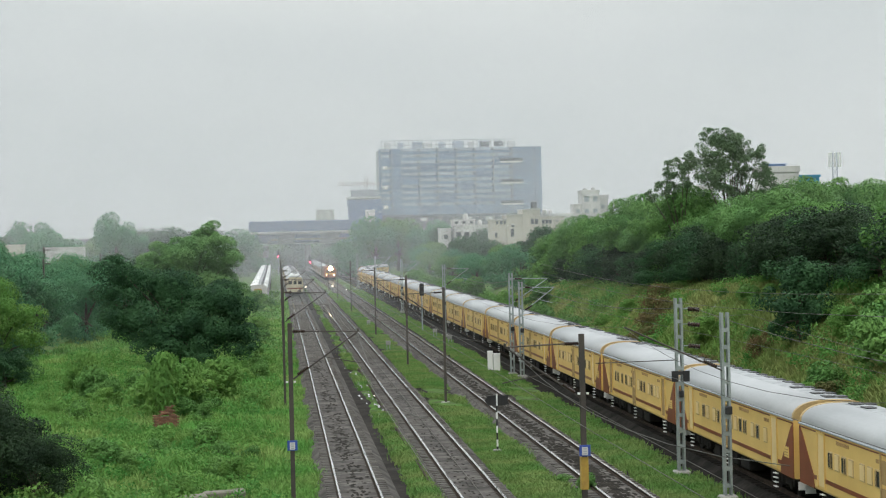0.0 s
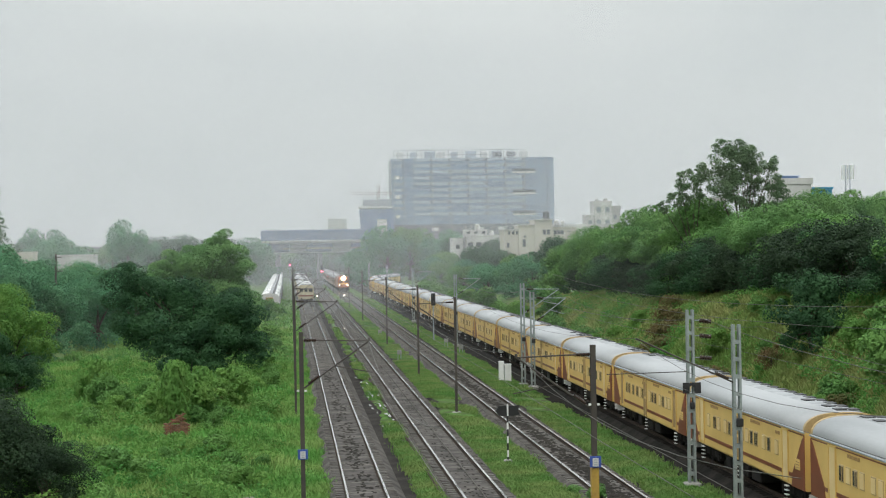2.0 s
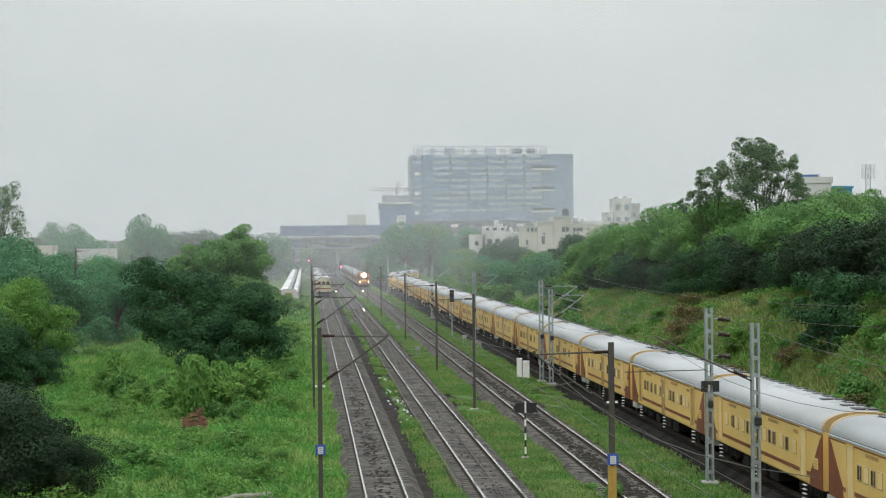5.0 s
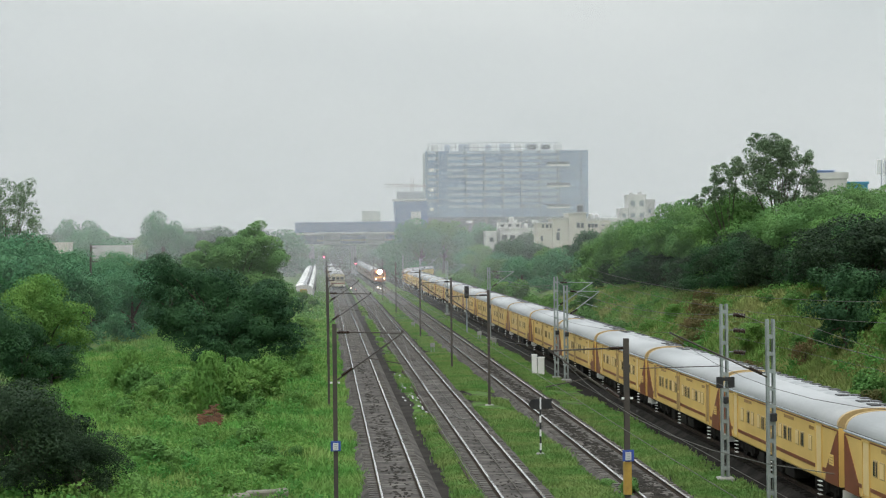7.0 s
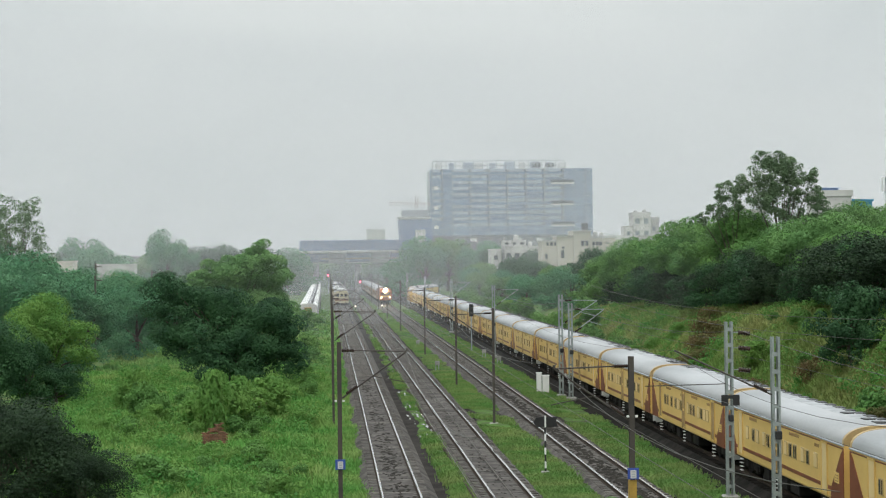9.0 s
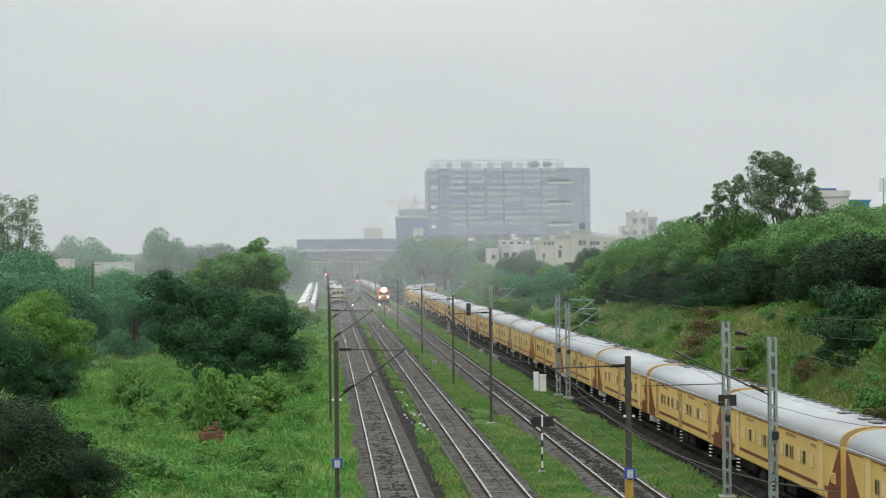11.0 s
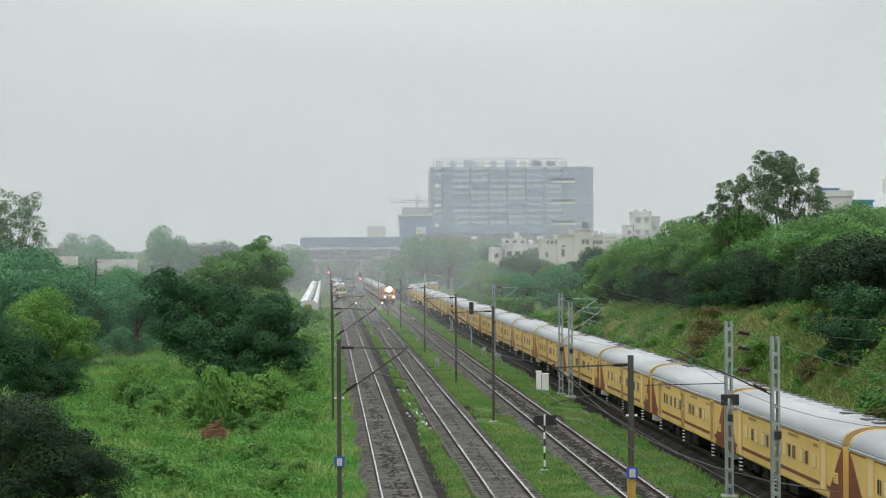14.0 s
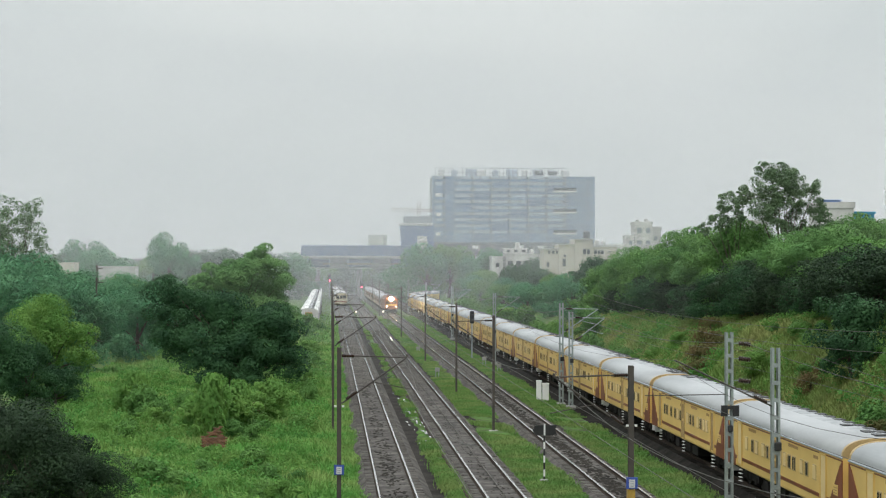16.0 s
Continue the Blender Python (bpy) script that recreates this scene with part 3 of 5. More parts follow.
def driving_car():
    """The cream driving car of a suburban unit, its cab towards -y."""
    c = thing("driving_car", "cream suburban driving car with a flat windowed cab", "train", "suburban unit")
    bm = bmesh.new()
    prism(bm, [(-1.62, 1.02), (-1.56, 0.80), (1.56, 0.80), (1.62, 1.02), (1.62, 3.27), (-1.62, 3.27)], -10.4, 10.6)
    part("body", bm, M_CREAM2, c)
    bm = bmesh.new()
    prism(bm, roof_outline(1.63, 3.25, 3.98), -10.3, 10.6)
    part("roof", bm, M_ROOF, c, "rain-wet grey roof")
    bm = bmesh.new()
    prism(bm, [(-1.6, 0.85), (1.6, 0.85), (1.6, 3.3), (1.25, 3.75), (-1.25, 3.75), (-1.6, 3.3)], -10.75, -10.38)
    part("cab_front", bm, M_CREAM2, c, "cream cab front")
    for x in (-0.95, 0.0, 0.95):
        bm = bmesh.new()
        box(bm, x, -10.76, 2.72, 0.74 if x else 0.62, 0.05, 0.72, 0.02)
        part("cab_window", bm, M_PANE, c, "dark cab windscreen")
    bm = bmesh.new()
    box(bm, 0, -10.77, 1.55, 3.1, 0.05, 0.28)
    part("stripe", bm, M_MAROON, c)
    bm = bmesh.new()
    box(bm, 0, -10.72, 0.62, 2.7, 0.35, 0.42, 0.05)
    for s in (-0.98, 0.98):
        bar(bm, (s, -11.1, 1.0), (s, -10.5, 1.0), 0.15, 10)
    part("buffer_beam", bm, M_UNDER, c, "black buffer beam with two buffers")
    bm = bmesh.new()
    box(bm, 0, 0, 0.6, 2.6, 20.6, 0.45)
    part("underframe", bm, M_UNDER, c)
    for y in (-6.8, -2.0, 3.0, 7.5):
        bm = bmesh.new()
        box(bm, 0, y, 4.08, 2.0, 2.6, 0.26, 0.08)
        part("roof_unit", bm, M_ROOFDIRT if y in (-2.0,) else M_WHITE, c, "boxy unit on the roof")
    for s in (-1, 1):
        for y in np.arange(-6.5, 9.5, 1.7):
            bm = bmesh.new()
            box(bm, s * 1.622, float(y), 2.4, 0.05, 1.0, 0.8, 0.02)
            part("window", bm, M_PANE, c)
    return c


emu = driving_car()
trail = coach("cream suburban coach with a wet grey roof", M_CREAM2, M_MAROON, M_ROOF, M_CREAM2, "suburban unit", 0.6, 8, far=True)
leaving = [(emu, 10.8), (trail, 22.0 + 11.1)]
for k in range(1, 8):
    leaving.append((copy_thing(trail, pose(0, 0, 0)), 22.0 + 11.1 + PITCH * k))


def locomotive():
    """An orange electric locomotive, its cab towards -y, lit headlight over the cab."""
    c = thing("locomotive", "orange electric locomotive with its headlight burning", "locomotive", "approaching train")
    bm = bmesh.new()
    prism(bm, [(-1.52, 1.1), (1.52, 1.1), (1.52, 3.3), (1.2, 3.85), (-1.2, 3.85), (-1.52, 3.3)], -9.2, 9.2)
    part("body", bm, M_LOCO, c)
    bm = bmesh.new()
    prism(bm, [(-1.5, 1.1), (1.5, 1.1), (1.45, 2.3), (1.3, 3.3), (0.9, 3.75), (-0.9, 3.75), (-1.3, 3.3), (-1.45, 2.3)], -9.75, -9.18)
    part("cab_front", bm, M_LOCO, c)
    for s in (-1, 1):
        bm = bmesh.new()
        box(bm, s * 0.62, -9.78, 2.75, 1.0, 0.06, 0.7, 0.02)
        part("windscreen", bm, M_PANE, c, "dark cab windscreen")
        bm = bmesh.new()
        bar(bm, (s * 0.98, -10.3, 1.0), (s * 0.98, -9.6, 1.0), 0.2, 12)
        part("buffer", bm, M_UNDER, c)
        bm = bmesh.new()
        bar(bm, (s * 1.02, -9.86, 1.75), (s * 1.02, -9.74, 1.75), 0.13, 12)
        part("marker_light", bm, M_DITCH, c, "lit marker light")
    bm = bmesh.new()
    box(bm, 0, -9.78, 2.05, 2.7, 0.05, 0.3)
    part("stripe", bm, M_CREAM, c, "cream band round the cab")
    # lens larger than the real lamp, its size standing in for glare
    bm = bmesh.new()
    bar(bm, (0, -10.0, 3.5), (0, -9.70, 3.5), 0.44, 20)
    part("headlight", bm, M_HEAD, c, "round headlight burning warm white")
    bm = bmesh.new()
    box(bm, 0, -9.7, 0.62, 2.8, 0.3, 0.55, 0.05)
    box(bm, 0, 0, 0.85, 2.7, 18.4, 0.5)
    part("underframe", bm, M_UNDER, c)
    for e in (-1, 1):
        bm = bmesh.new()
        box(bm, 0, e * 5.6, 0.55, 2.5, 4.6, 0.55, 0.06)
        b = part("bogie", bm, M_UNDER, c)
        for yy in (-1.6, 0, 1.6):
            wheelset(b, e * 5.6 + yy)
    bm = bmesh.new()
    for s in (-0.6, 0.6):
        bar(bm, (s, -5.0, 4.0), (s * 0.8, -3.6, 4.9), 0.04)
        bar(bm, (s * 0.8, -3.6, 4.9), (s, -5.2, 5.55), 0.04)
    bar(bm, (-0.95, -5.2, 5.56), (0.95, -5.2, 5.56), 0.05)
    part("pantograph", bm, M_MAST, c, "raised pantograph")
    return c


loco = locomotive()
moving = [(loco, 9.75)]
red = coach("rust-red and cream coach of the approaching train", M_REDCOACH, M_CREAM2, M_ROOF, M_REDCOACH, "approaching train", 0.5, 17, far=True)
moving.append((red, 9.75 * 2 + 1.0 + 10.9))
for k in range(1, 9):
    moving.append((copy_thing(red, pose(0, 0, 0)), 9.75 * 2 + 1.0 + 10.9 + PITCH * k))


# ---- overhead line ----
def mast(x, y, top, arm=0.0, plate=False, band=False, plate_z=2.25, base=-0.6):
    """A rolled-steel mast with a hinged bracket that reaches arm metres across the track."""
    t = thing("overhead_line_mast", "dark steel overhead-line mast beside the track", "mast", "overhead line masts")
    t.location = (x, y, 0)
    bm = bmesh.new()
    w, d = (0.092, 0.13) if plate else (0.08, 0.12)
    column(bm, [(-w, -d), (w, -d), (w, -d + 0.03), (0.03, -d + 0.03), (0.03, d - 0.03), (w, d - 0.03), (w, d), (-w, d), (-w, d - 0.03),
                (-0.03, d - 0.03), (-0.03, -d + 0.03), (-w, -d + 0.03)], base, top)
    part("post", bm, M_MAST, t)
    bm = bmesh.new()
    box(bm, 0, 0, base + 0.05, 0.6, 0.6, 0.4, 0.05)
    part("footing", bm, M_CONC, t, "concrete mast footing")
    if arm:
        s = math.copysign(1, arm)
        bm = bmesh.new()
        bar(bm, (0.1 * s, 0, top - 0.35), (arm * 0.28, 0, top - 0.36), 0.028)
        bar(bm, (arm * 0.28, 0, top - 0.36), (arm, 0, top - 0.42), 0.03)
        bar(bm, (0.1 * s, 0, top - 2.35), (arm, 0, top - 0.42), 0.035)
        bar(bm, (arm * 0.50, 0, top - 1.45), (arm * 1.05, 0, top - 1.75), 0.02)
        bar(bm, (arm, 0, top - 0.42), (arm, 0, top - 0.28), 0.06)
        part("bracket", bm, M_MAST, t, "tubular bracket arm")
        for q0, q1 in (((0.12 * s, top - 0.35), (arm * 0.22, top - 0.357)), ((arm * 0.10, top - 2.16), (arm * 0.26, top - 1.85))):
            bm = bmesh.new()
            ribbed(bm, (q0[0], 0, q0[1]), (q1[0], 0, q1[1]), 0.045, 0.08, 7)
            part("insulator", bm, M_INSUL, t, "ribbed brown insulator")
    if plate:
        bm = bmesh.new()
        box(bm, 0, -0.25, plate_z, 0.42, 0.03, 0.42, 0.01)
        p = part("number_plate", bm, M_BLUE, t, "blue enamel mast plate")
        bm = bmesh.new()
        box(bm, 0, -0.272, plate_z - 0.02, 0.22, 0.012, 0.30, 0.004)
        part("plate_field", bm, M_PLASTW, p, "greyish white plate field")
        for k in range(3):
            bm = bmesh.new()
            box(bm, 0, -0.282, plate_z + 0.07 - 0.09 * k, 0.13, 0.008, 0.035)
            part("marking_bar", bm, M_GREYFR, p)
        for s in (-0.16, 0.16):
            bm = bmesh.new()
            box(bm, s, -0.16, 4.9, 0.10, 0.06, 0.08, 0.01)
            part("clamp", bm, M_WHITE, t, "pale pipe clamp")
    if band:
        bm = bmesh.new()
        box(bm, 0, 0, 1.95, 0.27, 0.34, 1.2)
        part("painted_band", bm, M_YELLOW, t, "ochre painted band")
    return t


mast(0.35, 79.0, 7.35, 2.85, True)
for y in (128, 172, 226, 280, 335, 390, 450, 520):
    mast(0.15, y, 7.7, 2.9)
mast(11.05, 68.9, 7.1, -2.85, True, True, 2.8)
for y, top in ((127.6, 7.45), (165.6, 7.6), (220.5, 7.6), (296.0, 7.7), (365.0, 7.7), (430, 7.7), (500, 7.7)):
    mast(11.05, y, top, -2.8)


def lattice(x, y, top, arm, twin=0.0, board=False, tip=7.0):
    t = thing("lattice_mast", "grey galvanised lattice mast on a pale footing", "mast", "lattice masts")
    t.location = (x, y, 0)
    for sx in (-0.24, 0.24):
        bm = bmesh.new()
        x = sx * 0.52
        section = [(x - 0.05, -0.165), (x + 0.05, -0.165), (x + 0.05, -0.115), (x + 0.009, -0.115), (x + 0.009, 0.115), (x + 0.05, 0.115),
                   (x + 0.05, 0.165), (x - 0.05, 0.165), (x - 0.05, 0.115), (x - 0.009, 0.115), (x - 0.009, -0.115), (x - 0.05, -0.115)]
        column(bm, section, -0.5, top)
        part("leg", bm, M_GALV, t)
    z = 0.2
    while z < top - 0.3:
        for yy in (-0.15, 0.15):
            bm = bmesh.new()
            box(bm, 0, yy, z, 0.29, 0.02, 0.16)
            part("batten", bm, M_GALV, t)
        z += 0.72
    bm = bmesh.new()
    box(bm, 0, 0, -0.35, 0.75, 0.75, 0.3, 0.06)
    part("footing", bm, M_CONC, t, "pale concrete footing")
    bm = bmesh.new()
    s = math.copysign(1, arm)
    if board:
        bar(bm, (-0.15, 0, 4.9), (-3.9, 0, 4.85), 0.022)
    else:
        bar(bm, (0.15 * s, 0, top - 2.4), (arm, 0, top - 0.5), 0.035)
    if twin:
        bar(bm, (0.15 * s, 0, top - 0.45), (arm, 0, top - 0.5), 0.03)
        bar(bm, (arm * 0.5, 0, top - 1.4), (arm * 0.95, 0, top - 1.75), 0.022)
    part("bracket", bm, M_GALV if twin else M_MAST, t, "tubular bracket arm")
    for z0, z1 in ((top - 0.46, top - 0.47), (top - 2.25, top - 1.9)) if twin else () if board else ((top - 2.24, top - 1.99),):
        bm = bmesh.new()
        ribbed(bm, (s * 0.35, 0, z0), (s * 0.9, 0, z1), 0.045, 0.085, 6)
        part("insulator", bm, M_INSUL, t, "ribbed brown insulator")
    if board:
        bm = bmesh.new()
        for q in (-0.27, 0.27):
            box(bm, q, -0.24, 4.16, 0.30, 0.06, 0.50, 0.01)
        box(bm, 0, -0.24, 4.31, 0.30, 0.05, 0.16)
        part("marker_board", bm, M_BLACK, t, "black marker board")
        for z in (7.25, 6.55, 5.55):
            bm = bmesh.new()
            bar(bm, (0.2, -0.1, z), (0.42, -0.1, z), 0.02)
            part("insulator_pin", bm, M_GALV, t)
            bm = bmesh.new()
            ribbed(bm, (0.42, -0.1, z), (0.95, -0.1, z - 0.06), 0.07, 0.13, 4)
            part("insulator", bm, M_INSUL, t, "black ribbed feeder insulator")
        bm = bmesh.new()
        box(bm, 0.02, -0.22, 3.35, 0.22, 0.2, 0.3, 0.03)
        part("switch_box", bm, M_BLACK, t)
    else:
        bm = bmesh.new()
        box(bm, 0.05, -0.24, 3.35, 0.28, 0.2, 0.34, 0.03)
        part("switch_box", bm, M_BLACK, t, "black switch box")
    return t


lattice(18.25, 85.5, 7.75, 3.3, board=True)
lattice(18.35, 76.9, 7.4, -4.2)
lattice(18.55, 151.0, 7.85, 3.0, 1.0)
lattice(18.95, 148.0, 7.2, 2.7, 1.0)
for y in (215, 290, 370, 455):
    lattice(18.7, float(y), 7.8, 2.9, 1.0)


def wire(x0, y0, z0, x1, y1, z1, sag, r, n=8):
    vs = [Vector((x0 + (x1 - x0) * i / n, y0 + (y1 - y0) * i / n, z0 + (z1 - z0) * i / n - sag * 4 * (i / n) * (1 - i / n))) for i in range(n + 1)]
    cu = bpy.data.curves.new("overhead_wire", "CURVE")
    cu.dimensions, cu.bevel_depth, cu.bevel_resolution = "3D", r, 1
    sp = cu.splines.new("POLY")
    sp.points.add(n)
    for p, v in zip(sp.points, vs):
        p.co = (*v, 1)
    cu.materials.append(M_WIRE)
    return tagged(new("overhead_wire", cu), "thin dark overhead wire strung between masts", "wire", "overhead wires")


for key, ys in (("a", (40, 79, 128, 172, 226, 280, 335, 390)), ("b", (30, 68.9, 127.6, 165.6, 220.5, 296, 365)),
                ("c", (40, 76.9, 150, 215, 290, 370)), ("d", (20, 85.5, 151, 215, 290, 370))):
    for i in range(len(ys) - 1):
        x = TRACK[key]
        wire(x, ys[i], 6.9, x, ys[i + 1], 6.9, 0.9, 0.009)
        wire(x, ys[i], 5.55, x, ys[i + 1], 5.55, 0.05, 0.009)
# feeder wires along the lattice masts
for i, (ya, yb) in enumerate(((20, 85.5), (85.5, 151), (151, 215), (215, 290))):
    wire(18.9, ya, 7.3, 18.9, yb, 7.3, 0.8, 0.014)
wire(25.5, 60, 8.6, 26.5, 190, 8.0, 1.2, 0.014)
wire(25.7, 60, 7.6, 26.7, 190, 7.1, 1.2, 0.014)


# ---- lineside things ----
def fishtail_board(x, y):
    t = thing("fishtail_board", "black fishtail caution board on a striped post", "sign")
    t.location, t.scale = (x, y, -0.42), (1.08, 1.0, 1.08)
    bm = bmesh.new()
    a = [(-0.58, 2.55), (-0.42, 2.30), (0.36, 2.30), (0.60, 2.34), (0.50, 2.55), (0.60, 2.80), (0.36, 2.78), (-0.42, 2.78)]
    prism(bm, a, -0.03, 0.03)
    part("board", bm, M_BLACK, t, "black fishtail board")
    for k in range(8):
        bm = bmesh.new()
        bar(bm, (0, 0.06, 0.33 * k), (0, 0.06, 0.33 * (k + 1)), 0.045, 10)
        part("post_band", bm, M_WHITE if k % 2 else M_BLACK, t)
    bm = bmesh.new()
    bar(bm, (0, -0.05, 2.3), (0, -0.05, 2.85), 0.04, 10)
    part("post_top", bm, M_WHITE, t)
    bm = bmesh.new()
    box(bm, 0, 0.06, 0.05, 0.4, 0.4, 0.3, 0.04)
    part("footing", bm, M_CONC, t)


fishtail_board(11.0, 96.6)


def relay_box(x, y):
    t = thing("relay_cabinet", "white lineside relay cabinet pair on the grass", "cabinet")
    t.scale = (0.72, 0.72, 0.85)
    t.location = (x, y, -0.55)
    for dx, h, w in ((-0.42, 2.0, 0.55), (0.32, 1.75, 0.75)):
        bm = bmesh.new()
        box(bm, dx, -0.2 * (dx > 0), h / 2 + 0.1, w, 0.6, h, 0.03)
        b = part("cabinet", bm, M_WHITE, t, "white painted steel cabinet")
        bm = bmesh.new()
        box(bm, dx, -0.2 * (dx > 0), h + 0.14, w + 0.1, 0.72, 0.08, 0.02)
        part("cap", bm, M_WHITE, b)
        bm = bmesh.new()
        box(bm, dx, -0.2 * (dx > 0) - 0.31, h * 0.55, w * 0.8, 0.025, h * 0.75, 0.01)
        part("door", bm, M_WHITE, b)
    bm = bmesh.new()
    box(bm, 0, 0, 0.05, 1.7, 1.1, 0.3, 0.03)
    part("plinth", bm, M_CONC, t)


relay_box(17.6, 156.0)


def small_box(x, y, h=0.9, legs=True):
    t = thing("lineside_box", "small pale equipment box on two legs", "equipment box", "lineside boxes")
    t.scale = (0.75, 0.75, 0.9)
    t.location = (x, y, -0.5)
    bm = bmesh.new()
    box(bm, 0, 0, h, 0.62, 0.4, 0.45, 0.04)
    part("case", bm, M_CONC, t)
    for s in (-0.2, 0.2):
        bm = bmesh.new()
        bar(bm, (s, 0, 0), (s, 0, h - 0.2), 0.035, 8)
        part("leg", bm, M_GREYFR, t)


small_box(10.8, 191)
small_box(17.3, 212, 1.0)
small_box(17.9, 200, 0.8)
small_box(11.4, 246, 0.7)


def signal(x, y, h, lit=None, head=1.0):
    t = thing("colour_light_signal", "railway colour-light signal on a slim post", "signal", "signals")
    t.location = (x, y, -0.5)
    bm = bmesh.new()
    bar(bm, (0, 0, 0), (0, 0, h), 0.08, 10)
    part("post", bm, M_GREYFR, t)
    bm = bmesh.new()
    box(bm, 0, -0.12, h + 0.55 * head, 0.55 * head, 0.1, 1.5 * head, 0.05)
    b = part("backboard", bm, M_BLACK, t, "black signal head")
    for k in range(3):
        bm = bmesh.new()
        z = h + (0.1 + 0.45 * k) * head
        bar(bm, (0, -0.32, z), (0, -0.16, z), 0.15 * head, 12)
        part("lens", bm, lit if (lit and k == 0) else M_PANE, b, "glowing red lens" if (lit and k == 0) else "unlit lens")


signal(17.1, 228, 4.6)
signal(-0.5, 664, 6.3, M_REDLAMP, 1.8)
signal(10.3, 640, 4.2, M_REDLAMP, 1.8)


def point_lamp(x, y):
    t = thing("points_indicator", "small lit points indicator beside the rails", "lamp", "points indicators")
    t.location = (x, y, -0.4)
    bm = bmesh.new()
    bar(bm, (0, 0, 0), (0, 0, 0.9), 0.06, 8)
    part("post", bm, M_BLACK, t)
    bm = bmesh.new()
    bar(bm, (0, -0.12, 1.0), (0, 0.12, 1.0), 0.20, 12)
    part("lens", bm, M_POINT, t, "pale glowing lens")


point_lamp(5.75, 429)
point_lamp(11.9, 430)


# ---- plants ----
def leaf_cloud(name, lobes, count, size, material, seed, inner=0.12, clumps=11, spread=1.08, clump_size=0.44):
    """Many small bent leaf sprays on clumps that sit on the skins of a few lobes (x, y, z, rx, ry, rz)."""
    rng = np.random.default_rng(seed)
    lob = np.array(lobes, float)
    sub = []
    for l in lob:
        d = rng.normal(size=(clumps, 3)) + np.array([0, 0, 0.25])
        d /= np.linalg.norm(d, axis=1)[:, None]
        c = l[:3] + d * l[3:] * rng.uniform(0.62, 1.02, clumps)[:, None] * spread
        r = l[3:6].mean() * clump_size * rng.uniform(0.6, 1.35, clumps)
        sub.append(np.concatenate([c, r[:, None]], 1))
    sub = np.concatenate(sub)
    w = sub[:, 3] ** 2
    pick = rng.choice(len(sub), count, p=w / w.sum())
    d = rng.normal(size=(count, 3)) + np.array([0, 0, 0.3])
    d /= np.linalg.norm(d, axis=1)[:, None]
    r = rng.uniform(0.7, 1.12, count) ** 0.7
    p = sub[pick, :3] + d * sub[pick, 3][:, None] * r[:, None] * np.array([1.1, 1.1, 0.8])
    # some leaves fill the heart of the crown
    fill = rng.random(count) < inner
    lp = rng.choice(len(lob), count, p=lob[:, 3] ** 2 / (lob[:, 3] ** 2).sum())
    p = np.where(fill[:, None], lob[lp, :3] + d * lob[lp, 3:] * rng.uniform(0.3, 0.75, count)[:, None], p)
    n = len(p)
    nor = d + rng.normal(scale=0.36, size=(n, 3)) + np.array([0, 0, 0.06])
    nor /= np.linalg.norm(nor, axis=1)[:, None]
    a = np.cross(nor, rng.normal(size=(n, 3)))
    a /= np.linalg.norm(a, axis=1)[:, None]
    b = np.cross(nor, a)
    s = size * rng.uniform(0.55, 1.35, n)[:, None]
    fold = nor * s * 0.22
    v = np.stack([p - a * s, p - b * s * 0.6 - fold, p + a * s, p + b * s * 0.6 - fold], 1).reshape(-1, 3)
    i = np.arange(n) * 4
    f = np.concatenate([np.stack([i, i + 1, i + 2], 1), np.stack([i, i + 2, i + 3], 1)])
    return raw(name, v.tolist(), f.tolist(), material)


def random_lobes(rng, h, w, low=0.28, n=11):
    out = [(0, 0, h * 0.62, w * 0.34, w * 0.34, h * 0.30)]
    for i in range(n):
        a = i * 2.4 + rng.uniform(-0.4, 0.4)
        z = rng.uniform(low, 0.88)
        reach = w * 0.36 * math.sin(math.pi * min(1, (z - low + 0.22) / (1.12 - low))) * rng.uniform(0.65, 1.1)
        s = rng.uniform(0.12, 0.21)
        out.append((math.cos(a) * reach, math.sin(a) * reach, h * z, w * s, w * s, w * s * rng.uniform(0.6, 0.9)))
    return out


def trunk_mesh(rng, h, lobes, r0):
    bm = bmesh.new()
    fork = Vector((rng.uniform(-0.3, 0.3), rng.uniform(-0.3, 0.3), h * 0.30))
    bar(bm, (0, 0, -0.6), fork, r0, 8, r0 * 0.75)
    bar(bm, fork, (0, 0, h * 0.72), r0 * 0.72, 7, r0 * 0.25)
    for l in lobes[1::1]:
        mid = fork.lerp(Vector(l[:3]), 0.55) + Vector((0, 0, 0.25))
        bar(bm, fork, mid, r0 * 0.42, 6, r0 * 0.26)
        bar(bm, mid, l[:3], r0 * 0.26, 5, r0 * 0.08)
    return mesh_of("trunk", bm, M_BARK)


def tree(label, h, w, seed, leaf, count, size, group="", low=0.28, n=11, name="tree", lobes=None):
    rng = random.Random(seed)
    t = thing(name, label, "tree" if name == "tree" else "bush", group)
    lobes = lobes or random_lobes(rng, h, w, low, n)
    part("trunk", trunk_mesh(rng, h, lobes, 0.035 * h if name == "tree" else 0.06), None, t)
    part("crown", leaf_cloud("crown", lobes, count, size, leaf, seed, 0.1, 7, 1.06, 0.58), None, t)
    return t


def plant(src, x, y, turn=0, s=1.0, sz=None, sink=0.15, first=False):
    m = pose(x, y, float(land(x, y)) - sink, 0, 0, turn)
    ob = src if first else copy_thing(src, m)
    ob.matrix_basis = m @ Matrix.Diagonal((s, s, sz or s, 1))
    return ob


